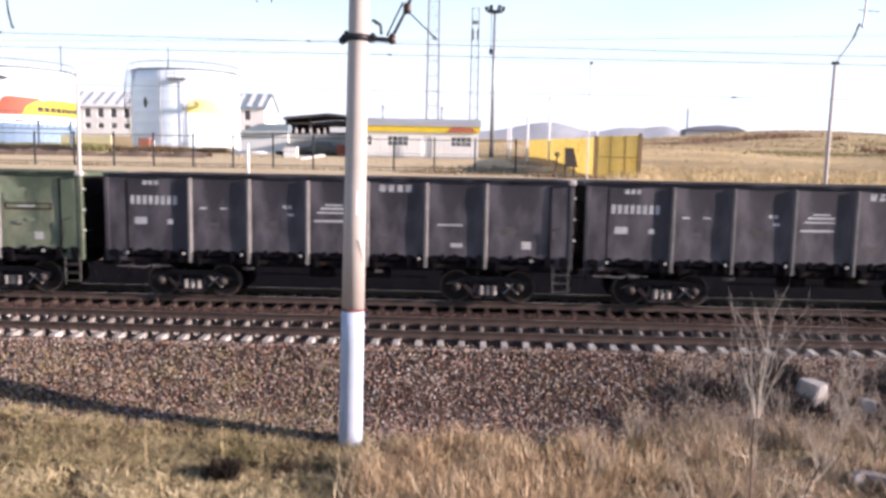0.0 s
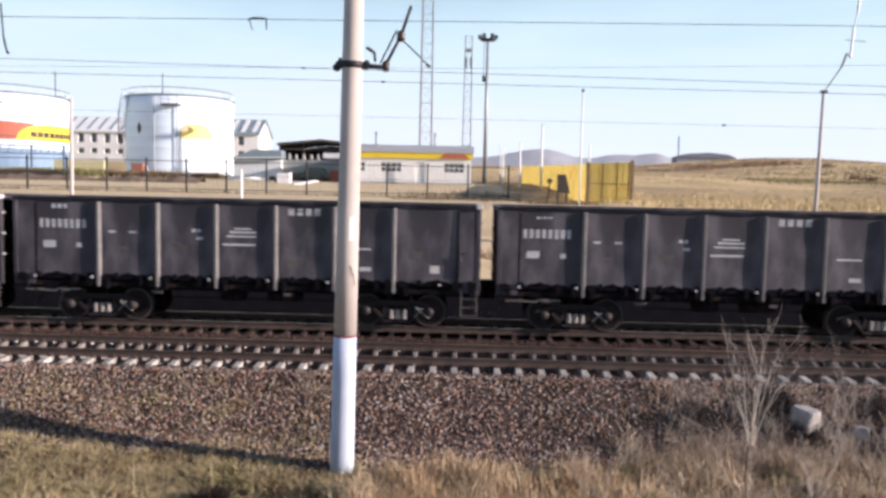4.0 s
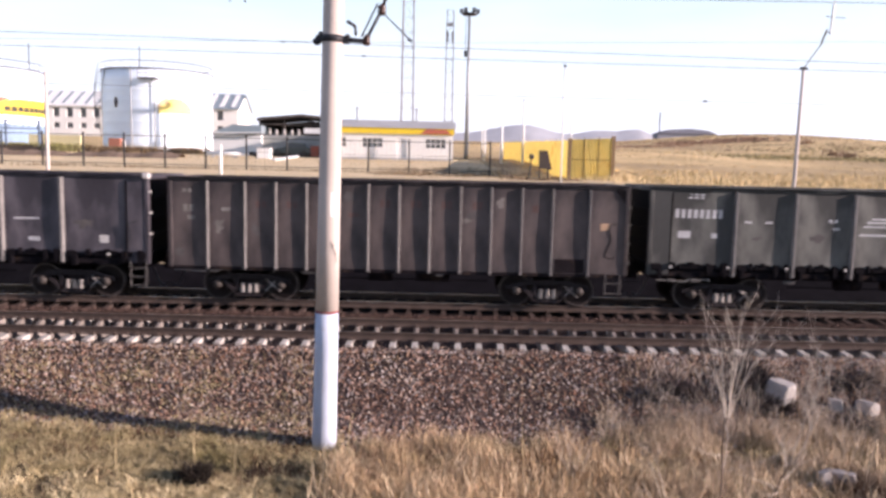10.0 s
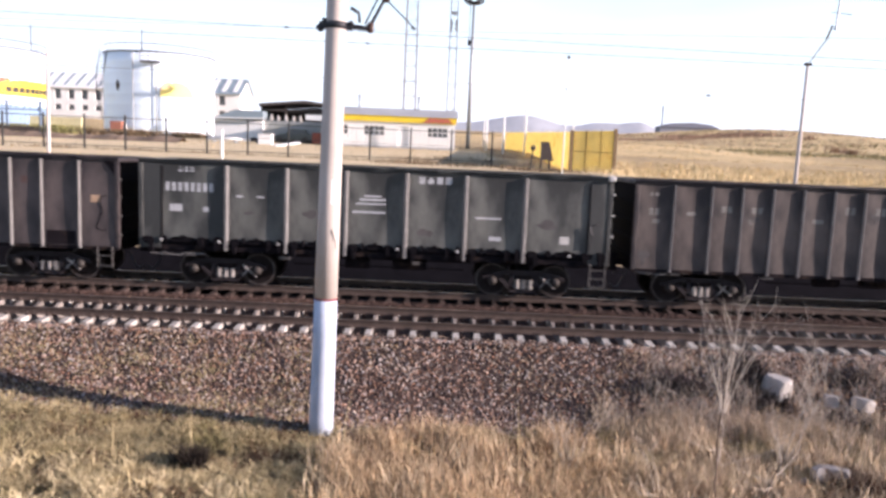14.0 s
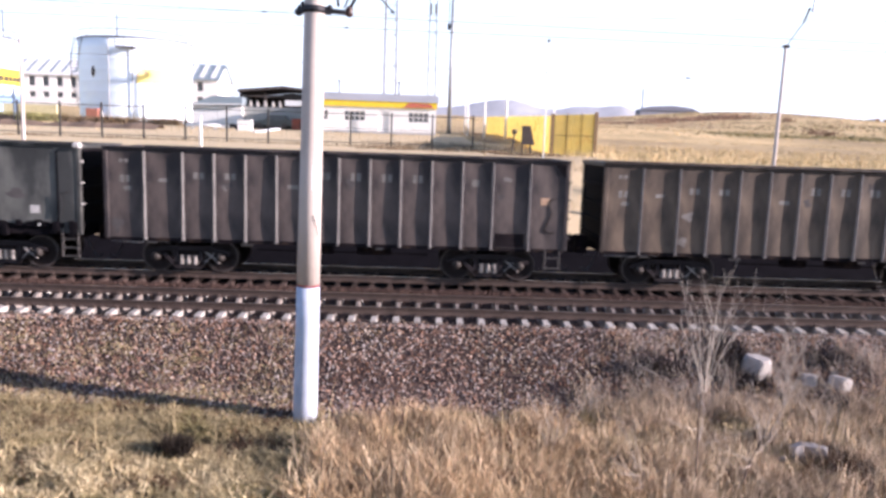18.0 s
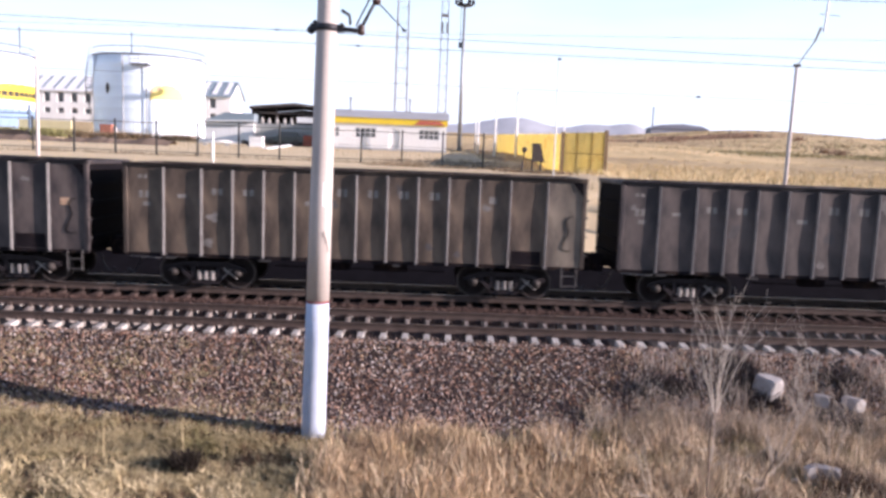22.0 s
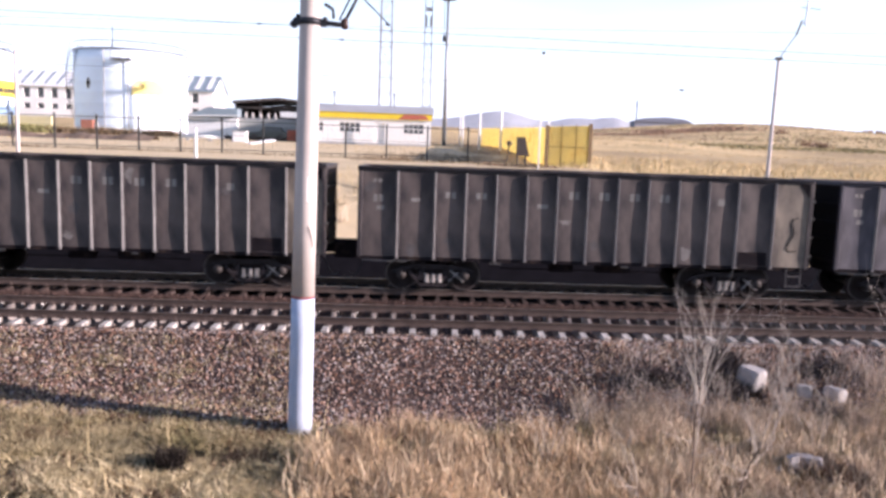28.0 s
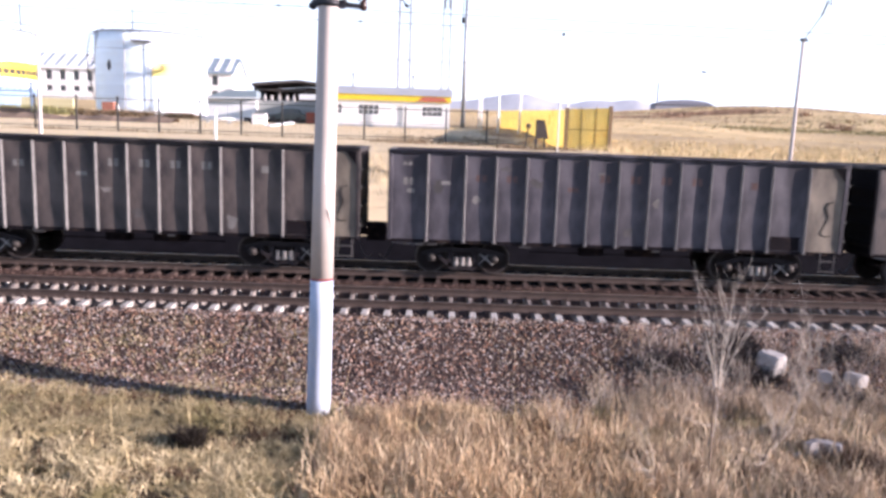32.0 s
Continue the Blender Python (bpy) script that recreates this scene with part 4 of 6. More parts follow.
def far_pole(x, y, top, lean, arm, label):
    z = float(ground_z(np.array(x), np.array(y))) - 0.2
    h = top - z
    p = thing("catenary_pole", label, "pole", pose(x, y, z, 0, lean, 0), "slim poles beyond the train")
    bm = bmesh.new()
    tube(bm, (0, 0, 0), (0, 0, h), 0.095, 0.06, 12)
    part("shaft", bm, M_POLE, p)
    if arm:
        part("cap", boxes((-0.12, 0.12, -0.08, 0.08, h, h + 0.1)), M_STEEL, p)
        part("hanger", tubes([((0, 0, h + 0.05), (-2.0, -5.4, h + 0.1), 0.022), ((-2.0, -5.4, h + 0.1), (-2.2, -6.1, h + 0.42), 0.034), ((-2.2, -6.1, h + 0.42), (-2.92, -7.8, h - 0.02), 0.014), ((-2.92, -7.8, h - 0.02), (-2.88, -7.8, h + 0.86), 0.03), ((-2.88, -7.8, h + 0.86), (-2.80, -7.8, h + 1.3), 0.016), ((-2.80, -7.8, h + 1.3), (-2.74, -7.8, h + 2.1), 0.032), ((-3.1, -7.8, h + 0.5), (-2.5, -7.8, h + 0.46), 0.012)], 6), M_GREYSTEEL, p, "jointed wire hanger")


far_pole(14.4, 31.0, 8.23, 0.6, True, "slim grey catenary pole with a jointed wire hanger")
far_pole(-15.9, 31.0, 7.48, 0.5, False, "slim pale concrete pole beside the train")


M_WIRE = mat("wire_copper", (0.07, 0.06, 0.06), 0.5, 0.6)


def wire(name, pts, r, label, sag=0.0):
    cu = bpy.data.curves.new(name, "CURVE")
    cu.dimensions, cu.bevel_depth, cu.bevel_resolution = "3D", r, 1
    sp = cu.splines.new("POLY")
    n = 40
    rows = []
    for (a, b) in zip(pts, pts[1:]):
        for i in range(n):
            u = i / n
            q = Vector(a).lerp(Vector(b), u)
            q.z -= sag * 4 * u * (1 - u)
            rows.append(q)
    rows.append(Vector(pts[-1]))
    sp.points.add(len(rows) - 1)
    for s, q in zip(sp.points, rows):
        s.co = (*q, 1)
    cu.materials.append(M_WIRE)
    return tagged(new(name, cu), label, "overhead wire", "overhead wires")


wire("overhead_wire", [(-50, 19.05, 7.88), (0, 19.05, 8.20), (50, 19.05, 8.52)], 0.0085, "dark bearer wire above the near track")
wire("overhead_wire", [(-50, 23.2, 8.22), (0, 23.2, 7.58), (50, 23.2, 6.95)], 0.0085, "dark bearer wire above the train")
wire("overhead_wire", [(-50, 23.2, 7.59), (0, 23.2, 7.26), (50, 23.2, 6.93)], 0.0085, "second bearer wire above the train")
wire("overhead_wire", [(-50, 26, 7.5), (0, 26, 8.15), (50, 26, 9.45)], 0.005, "thin wire on the far poles")
wire("overhead_wire", [(-50, 23.2, 6.39), (0, 23.2, 6.21), (50, 23.2, 6.04)], 0.0045, "thin contact wire above the train")
loop = thing("wire_hanger", "dark bent hanger loop on the bearer wire", "wire hanger", pose(-5.05, 19.05, 8.17))
part("bow", tubes([((-0.22, 0, 0), (-0.1, 0, 0.035), 0.022), ((-0.1, 0, 0.035), (0.22, 0, 0.02), 0.022)]), M_STEEL, loop)
part("arm", tubes([((-0.22, 0, 0), (-0.13, 0, -0.25), 0.014)]), M_STEEL, loop)
part("arm", tubes([((0.22, 0, 0.02), (0.22, 0, -0.25), 0.018)]), M_STEEL, loop)


for cx, cy, cz in ((7.94, 23.2, 6.18), (-4.76, 23.2, 7.64), (-2.34, 23.2, 7.275)):
    clip = thing("wire_clip", "small dark clip on the overhead wire", "wire clip", pose(cx, cy, cz), "clips on the wires")
    part("jaw", boxes((-0.06, 0.06, -0.02, 0.02, -0.022, 0.026), bevel=0.006), M_STEEL, clip)
    part("bolt", tubes([((0, -0.04, 0.0), (0, 0.04, 0.0), 0.012)]), M_STEEL, clip)
arm = thing("wire_hanger", "thin dark curved steady arm above the near track", "wire hanger", pose(-11.4, 19.05, 7.25))
part("steady_arm", tubes([((-0.06, 0, 1.2), (-0.01, 0, 0.4), 0.02), ((-0.01, 0, 0.4), (0.07, 0, 0.02), 0.024), ((0.07, 0, 0.02), (0.12, 0, -0.02), 0.03)]), M_STEEL, arm)
part("clip", tubes([((-0.32, 0, -0.12), (-0.2, 0, -0.14), 0.03)]), M_STEEL, arm)


# ---------------------------------------------------------------- the fuel depot
def gz(x, y):
    return float(ground_z(np.array(float(x)), np.array(float(y))))


def shell_patch(r, z0, z1, a0, a1, shape, n=24):
    """A painted field on a round shell; shape(u) gives the height share at u of its width."""
    bm = bmesh.new()
    lo, hi = [], []
    for i in range(n + 1):
        a = radians(a0 + (a1 - a0) * i / n)
        s0, s1 = shape(i / n)
        lo.append(bm.verts.new((r * math.cos(a), r * math.sin(a), z0 + (z1 - z0) * s0)))
        hi.append(bm.verts.new((r * math.cos(a), r * math.sin(a), z0 + (z1 - z0) * s1)))
    for i in range(n):
        bm.faces.new((lo[i], lo[i + 1], hi[i + 1], hi[i]))
    bmesh.ops.recalc_face_normals(bm, faces=bm.faces[:])
    return bm


M_RAILING = mat("grey_railing", (0.10, 0.095, 0.10), 0.6, 0.2, vary=0.2)


def storage_tank(x, y, r, h, label, big):
    z = gz(x, y) - 0.3
    t = thing("storage_tank", label, "fuel tank", pose(x, y, z), "white fuel tanks")
    shell = bmesh.new()
    rows = [(r, 0)]
    for k in range(1, 8):
        rows += [(r, h * k / 8 - 0.05), (r + 0.005, h * k / 8 - 0.03), (r + 0.005, h * k / 8 + 0.03), (r, h * k / 8 + 0.05)]
    lathe(shell, rows + [(r, h)], 64)
    part("shell", shell, M_TANK, t, "white welded steel shell")
    roof = bmesh.new()
    lathe(roof, [(r + 0.05, h - 0.1), (r + 0.05, h), (r * 0.5, h + 0.45), (0, h + 0.6)], 48)
    part("roof", roof, M_TANK, t)
    curb = bmesh.new()
    lathe(curb, [(r + 0.02, h - 0.16), (r + 0.13, h - 0.16), (r + 0.13, h - 0.02), (r + 0.02, h - 0.02)], 64)
    part("rim", curb, M_RAILING, t, "dark angle ring round the rim")
    rail_rows = []
    n = 28
    posts_rows = []
    for i in range(n):
        a, b = i * math.tau / n, (i + 1) * math.tau / n
        pa, pb = Vector((r * math.cos(a), r * math.sin(a), h)), Vector((r * math.cos(b), r * math.sin(b), h))
        up = Vector((0, 0, 0.85))
        rail_rows.append((pa + up, pb + up, 0.05))
        posts_rows += [(pa, pa + up, 0.03), (pa + up * 0.5, pb + up * 0.5, 0.02)]
    part("railing", tubes(rail_rows, 4), M_RAILING, t, "grey safety railing round the roof")
    part("railing_frame", tubes(posts_rows, 4), M_TANK, t, "thin white railing posts")
    if not big:
        part("lightning_rod", tubes([((6.7, 0, h), (6.7, 0, h + 3.4), 0.07)], 5), M_RAILING, t)
    part("lightning_rod", tubes([((-r * 0.35, 0, h), (-r * 0.35, 0, h + 3.6), 0.06), ((-r * 0.35 - 0.25, 0, h), (-r * 0.35, 0, h + 2.0), 0.04)], 5), M_RAILING, t)
    a = radians(-78 if big else -68)
    plat = bmesh.new()
    c = Vector((r * math.cos(a), r * math.sin(a), 0))
    box(plat, c.x - 1.1, c.x + 1.1, c.y - 1.2, c.y + 0.2, h - 1.5, h - 1.35)
    part("platform", plat, M_RAILING, t, "grey steel platform near the rim")
    rows = []
    for dx in (-1.1, 0, 1.1):
        rows.append(((c.x + dx, c.y - 1.2, h - 1.4), (c.x + dx, c.y - 1.2, h - 0.3), 0.035))
    rows += [((c.x - 1.1, c.y - 1.2, h - 0.3), (c.x + 1.1, c.y - 1.2, h - 0.3), 0.035), ((c.x - 1.1, c.y - 1.2, h - 0.8), (c.x + 1.1, c.y - 1.2, h - 0.8), 0.03)]
    part("platform_rail", tubes(rows, 4), M_RAILING, t)
    if big:
        part("pipe", tubes([((c.x + 0.6, c.y - 0.12, 1.0), (c.x + 0.6, c.y - 0.12, h - 1.4), 0.07), ((r * math.cos(radians(-97)), r * math.sin(radians(-97)) - 0.12, 0.6), (r * math.cos(radians(-97)), r * math.sin(radians(-97)) - 0.12, h - 0.2), 0.06)], 6), M_GREYSTEEL, t)
        stair = []
        steps = 26
        for i in range(steps):
            b = radians(165 + 62 * i / steps)
            b2 = radians(165 + 62 * (i + 1) / steps)
            for rr in (r + 0.08, r + 0.9):
                stair.append(((rr * math.cos(b), rr * math.sin(b), 0.2 + (h - 0.4) * i / steps), (rr * math.cos(b2), rr * math.sin(b2), 0.2 + (h - 0.4) * (i + 1) / steps), 0.04))
            stair.append((((r + 0.05) * math.cos(b), (r + 0.05) * math.sin(b), 0.2 + (h - 0.4) * i / steps), ((r + 0.9) * math.cos(b), (r + 0.9) * math.sin(b), 0.2 + (h - 0.4) * i / steps), 0.04))
            stair.append((((r + 0.9) * math.cos(b), (r + 0.9) * math.sin(b), 1.1 + (h - 0.4) * i / steps), ((r + 0.9) * math.cos(b2), (r + 0.9) * math.sin(b2), 1.1 + (h - 0.4) * (i + 1) / steps), 0.03))
        part("spiral_stair", tubes(stair, 4), M_RAILING, t, "grey steel stair winding up the shell")
        sun_shape = lambda u: (0.0, math.sqrt(max(0.0, 1 - (2 * u - 1) ** 2)))
        part("emblem", shell_patch(r + 0.05, h * 0.48, h * 0.66, -71, -34, sun_shape), M_EMBLEM, t, "yellow half-round emblem")
        part("emblem", shell_patch(r + 0.09, h * 0.50, h * 0.66, -71, -60, lambda u: (0.55 * math.sqrt(max(0, 1 - (1 - u) ** 2)), math.sqrt(max(0, 1 - (1 - u) ** 2)))), M_EMBLEM_RED, t, "faded orange crescent of the emblem")
        part("emblem", shell_patch(r + 0.05, h * 0.53, h * 0.66, -119, -113, lambda u: (0.5 - 0.5 * math.sin(u * math.pi), 0.5 + 0.5 * math.sin(u * math.pi))), M_STEEL, t, "small dark diamond mark")
        box_bm = boxes((-3.3, -1.8, -r - 1.4, -r - 0.6, 0.2, 1.9), bevel=0.05)
        part("hydrant_box", box_bm, M_BRICKRED, t, "small red box at the foot")
        part("hydrant_pipe", tubes([((-1.5, -r - 1.0, 0.2), (-1.5, -r - 1.0, 1.6), 0.22)], 8), M_WHITE, t, "white pipe beside the red box")
    else:
        part("red_band", shell_patch(r + 0.05, h * 0.44, h * 0.66, -71, -34, lambda u: (0.0, math.sqrt(1 - (1 - min(1, 4 * u)) ** 2) - 0.08 * u)), M_REDSIGN, t, "broad orange-red painted band")
        part("emblem", shell_patch(r + 0.08, h * 0.44, h * 0.65, -51, 27, lambda u: (0.0, min(0.93, 0.02 + math.sqrt(max(0, 1 - (1 - min(1, 2.4 * u)) ** 2.2)) * 0.92))), M_TANKYELLOW, t, "yellow painted field")
        bars_bm = bmesh.new()
        for i in range(9):
            a0 = -38 + i * 6.2
            b = shell_patch(r + 0.11, h * 0.49, h * 0.545, a0, a0 + 5.2, lambda u: (0, 1), 3)
            me = bpy.data.meshes.new("tmp")
            b.to_mesh(me)
            b.free()
            bars_bm.from_mesh(me)
        part("lettering", bars_bm, M_SHED, t, "row of dark bars of lettering")
        part("blue_band", shell_patch(r + 0.05, 0.3, h * 0.34, -175, 28, lambda u: (0, 1)), M_PALEBLUE, t, "pale blue painted base")
    return t


M_TANKYELLOW = mat("tank_yellow", (0.80, 0.64, 0.06), 0.5, vary=0.1, scale=1, fine=12, bump=0.05)
M_BRICKRED = mat("dull_red", (0.34, 0.15, 0.11), 0.8, vary=0.3)
M_PALEBLUE = mat("pale_blue_paint", (0.22, 0.32, 0.45), 0.6, vary=0.1, scale=0.6, fine=8, bump=0.05)
storage_tank(-38.45, 105, 7.03, 10.9, "white cylindrical fuel tank with a yellow emblem", True)
storage_tank(-58.8, 98, 7.6, 10.3, "white fuel tank with an orange and yellow band", False)


def window(parent, x, z, w, h, y, cols, rows):
    """A window set into the front wall, its glass behind a white frame."""
    win = part("window", boxes((x - w / 2, x + w / 2, y + 0.06, y + 0.08, z, z + h)), M_GLASS, parent, "dark glass window with white bars")
    bm = bmesh.new()
    for i in range(cols + 1):
        u = x - w / 2 + w * i / cols
        box(bm, u - 0.035, u + 0.035, y - 0.03, y + 0.05, z, z + h)
    for k in range(rows + 1):
        v = z + h * k / rows
        box(bm, x - w / 2, x + w / 2, y - 0.032, y + 0.048, v - 0.035, v + 0.035)
    part("window_frame", bm, M_WHITE, win)


def wall_with_holes(x0, x1, z0, z1, y, depth, holes):
    """A front wall in one piece with openings (x0, x1, z0, z1) through it."""
    xs = sorted({x0, x1, *[h[0] for h in holes], *[h[1] for h in holes]})
    zs = sorted({z0, z1, *[h[2] for h in holes], *[h[3] for h in holes]})
    bm = bmesh.new()
    at = {}

    def vert(i, k, s):
        if (i, k, s) not in at:
            at[(i, k, s)] = bm.verts.new((xs[i], y + s * depth, zs[k]))
        return at[(i, k, s)]

    nx, nz = len(xs) - 1, len(zs) - 1
    solid = lambda i, k: 0 <= i < nx and 0 <= k < nz and not any(h[0] <= xs[i] < h[1] and h[2] <= zs[k] < h[3] for h in holes)
    for i in range(nx):
        for k in range(nz):
            if not solid(i, k):
                continue
            c = ((i, k), (i + 1, k), (i + 1, k + 1), (i, k + 1))
            bm.faces.new([vert(*p, 0) for p in c])
            bm.faces.new([vert(*p, 1) for p in c[::-1]])
            for (p, q), (di, dk) in zip(((c[0], c[1]), (c[1], c[2]), (c[2], c[3]), (c[3], c[0])), ((0, -1), (1, 0), (0, 1), (-1, 0))):
                if not solid(i + di, k + dk):
                    bm.faces.new((vert(*p, 0), vert(*p, 1), vert(*q, 1), vert(*q, 0)))
    bmesh.ops.recalc_face_normals(bm, faces=bm.faces[:])
    return bm


def office():
    y, z = 73.0, 4.45
    o = thing("office_building", "low white depot office with a yellow fascia and grey roof", "building", pose(0, y, z))
    wins = [(-10.4, -9.0), (-7.45, -5.5), (-1.4, 0.5)]
    holes = [(a, b, 1.2, 2.1) for a, b in wins] + [(-4.2, -3.2, 0.05, 2.1)]
    part("front_wall", wall_with_holes(-11.2, 1.2, 0, 2.6, 0, 0.3, holes), M_WALLW, o)
    part("side_wall", boxes((0.9, 1.2, 0.3, 6.0, 0, 2.6), (-11.2, -10.9, 0.3, 6.0, 0, 2.6), (-10.9, 0.9, 5.7, 6.0, 0, 2.6)), M_WALLW, o)
    roof = bmesh.new()
    vs = [[roof.verts.new((x, ry, rz)) for ry, rz in ((-0.3, 3.065), (3.0, 3.92), (6.3, 3.065), (6.3, 2.96), (3.0, 3.78), (0.12, 3.04))] for x in (-11.45, 1.45)]
    for i in range(6):
        roof.faces.new((vs[0][i], vs[0][(i + 1) % 6], vs[1][(i + 1) % 6], vs[1][i]))
    roof.faces.new(vs[0])
    roof.faces.new(vs[1])
    bmesh.ops.recalc_face_normals(roof, faces=roof.faces[:])
    part("roof", roof, M_ROOF, o, "pale grey sheet roof")
    for gx in (-11.2, 0.9):
        part("gable", prism(bmesh.new(), [(gx, 2.6), (gx + 0.3, 2.6), (gx + 0.3, 3.3), (gx, 3.3)], 1.4, 4.6), M_WALLW, o)
    part("fascia", boxes((-11.3, 1.3, -0.2, 0.1, 2.5, 3.06)), M_YELLOW, o, "yellow fascia board")
    part("fascia_sign", prism(bmesh.new(), [(-1.9, 2.52), (1.0, 2.58), (0.6, 2.95), (-1.3, 3.0)], -0.24, -0.205), M_REDSIGN, o, "orange-red swoosh on the fascia")
    part("plinth", boxes((-11.25, 1.25, -0.06, -0.004, -0.4, 0.25)), M_ROOF, o, "grey plinth")
    for a, b in wins:
        window(o, (a + b) / 2, 1.2, b - a, 0.9, 0.05, 4, 2)
    part("door", boxes((-4.2, -3.2, 0.12, 0.18, 0.05, 2.1)), M_WHITE, o, "white door")
    for cx in (-8.2, -2.4):
        part("flue", tubes([((cx, 2.5, 3.6), (cx, 2.5, 4.95), 0.09), ((cx, 2.5, 4.95), (cx, 2.5, 5.1), 0.16)], 8), M_GREYSTEEL, o)


office()


def canopy():
    y, z = 80.0, gz(-16, 80)
    c = thing("loading_shed", "dark open-fronted loading shed with sacks on a grey wall", "shed", pose(-15.5, y, z))
    part("roof", prism(bmesh.new(), [(-3.5, 3.9), (1.1, 4.36), (5.2, 3.98), (5.2, 3.72), (1.1, 4.08), (-3.5, 3.6)], -0.5, 7), M_SHED, c, "dark sheet roof")
    part("back_wall", prism(bmesh.new(), [(-3.4, 0), (5.1, 0), (5.1, 3.68), (1.1, 4.04), (-3.4, 3.55)], 6.7, 6.9), M_SHED, c)
    for x0 in (-3.4, 4.95):
        part("side_wall", boxes((x0, x0 + 0.15, 0.3, 6.7, 0, 3.6)), M_SHED, c)
    for x in (-3.3, -0.8, 1.8, 4.9):
        part("column", boxes((x - 0.1, x + 0.1, 0, 0.2, 0, 3.7)), M_SHED, c)
    part("beam", boxes((-3.4, 5.1, 0.02, 0.18, 3.2, 3.4)), M_SHED, c)
    part("low_wall", boxes((-3.4, 5.1, -0.25, -0.1, 0.75, 2.2)), M_SHEETGREY, c, "pale grey sheet wall")
    for z0 in (0.8, 1.42, 2.12):
        part("wall_rail", boxes((-3.4, 5.1, -0.29, -0.252, z0, z0 + 0.07)), M_ROOF, c, "grey rail on the sheet wall")
    # dark box added as the shade below the sheet wall
    part("dark_base", boxes((-3.4, 5.1, -0.2, -0.05, 0, 0.74)), M_SHED, c, "dark strip standing in for shade under the wall")
    for i, x in enumerate((-2.95, -2.25, -1.55, -0.75, 0.05, 0.75)):
        bag = bmesh.new()
        lathe(bag, [(0.0, 2.2), (0.18, 2.22), (0.2, 2.36), (0.16, 2.54), (0.08, 2.68 + 0.06 * (i % 2)), (0.1, 2.76 + 0.06 * (i % 2)), (0.0, 2.78 + 0.06 * (i % 2))], 10, "z", (x, -0.17, 0))
        part("sack", bag, M_SACK, c, "white tied sack on the wall")
    part("board", boxes((1.3, 3.0, -0.32, -0.27, 2.38, 2.95), bevel=0.01), M_WHITE, c, "white board on the wall")


M_SACK = mat("woven_sack", (0.42, 0.40, 0.38), 0.9, vary=0.2, scale=2, fine=20)
M_SHEETGREY = mat("sheet_grey", (0.36, 0.37, 0.355), 0.7, vary=0.2, scale=0.6, fine=8)
canopy()


def kiosk():
    k = thing("depot_kiosk", "low white kiosk with a sloping blue roof", "building", pose(-20.9, 79, gz(-20.9, 79)))
    part("wall", boxes((-2.5, 2.45, 0, 4, -0.2, 2.13)), M_WHITE, k)
    part("roof", prism(bmesh.new(), [(-2.8, 2.14), (2.6, 2.28), (2.6, 3.1), (-0.3, 3.15)], -0.5, 4.5), M_ROOFBLUE, k, "sloping blue roof")
    part("fascia", prism(bmesh.new(), [(-2.75, 2.16), (2.6, 2.30), (2.6, 2.42), (-2.4, 2.28)], -0.55, -0.505), M_WHITE, k, "pale edge of the roof")
    part("plinth", boxes((-2.52, 2.47, -0.06, -0.004, -0.2, 0.35)), M_ROOF, k, "grey plinth")


kiosk()


def wheel_bm(r):
    w = bmesh.new()
    return lathe(w, [(0.0, -0.86), (r * 0.55, -0.86), (r * 0.9, -0.84), (r, -0.80), (r, -0.62), (0.0, -0.62)], 18, "y")


def rounded(bm, bevel):
    bmesh.ops.bevel(bm, geom=bm.edges[:], offset=bevel, segments=2, affect="EDGES")
    return bm


def dark_car(x, y):
    t = thing("parked_car", "dark green car parked in front of the shed", "car", pose(x, y, gz(x, y), 0, 0, 180))
    part("body", rounded(prism(bmesh.new(), [(-2.0, 0.32), (2.0, 0.32), (2.02, 0.72), (1.0, 0.86), (-1.75, 0.9), (-2.02, 0.8)], -0.8, 0.8), 0.06), M_CARDARK, t, "dark green body")
    part("cabin", rounded(prism(bmesh.new(), [(-1.55, 0.86), (0.85, 0.86), (0.25, 1.38), (-1.2, 1.38)], -0.7, 0.7), 0.05), M_CARDARK, t, "dark green roof and pillars")
    for s in (-1, 1):
        part("side_window", prism(bmesh.new(), [(-1.32, 0.92), (0.62, 0.92), (0.2, 1.3), (-1.12, 1.3)], s * 0.705 - 0.006, s * 0.705 + 0.006), M_GLASS, t, "dark side window")
        part("headlight", boxes((1.97, 2.035, s * 0.6 - 0.15, s * 0.6 + 0.15, 0.56, 0.7), bevel=0.02), M_WHITE, t, "pale headlight")
    part("bumper", boxes((1.98, 2.08, -0.75, 0.75, 0.34, 0.48), bevel=0.02), M_SHED, t)
    for x2 in (-1.25, 1.3):
        part("wheel", wheel_bm(0.31), M_SHED, t, "black tyre", at=pose(x2, 0, 0.31))
        part("wheel", wheel_bm(0.31), M_SHED, t, "black tyre", at=pose(x2, 0, 0.31, 0, 0, 180))


M_CARDARK = mat("dark_green_car_paint", (0.075, 0.085, 0.075), 0.3, 0.1, spec=0.5, vary=0.15)
dark_car(-15.1, 78.4)
cab = thing("fire_cabinet", "red steel cabinet beside the shed", "cabinet", pose(-12.6, 77.2, gz(-12.6, 77.2)))
part("body", boxes((-0.4, 0.4, -0.3, 0.3, 0, 1.1), bevel=0.04), M_RUST, cab)
part("door", boxes((-0.33, 0.33, -0.325, -0.305, 0.08, 1.02)), M_RUST, cab)
part("handle", boxes((0.2, 0.24, -0.35, -0.327, 0.5, 0.66)), M_STEEL, cab)
slab = thing("pale_slab", "long white slab lying askew on the ground", "slab", pose(-13.9, 68.8, gz(-13.9, 68.8) + 0.08, 5, -9, 38))
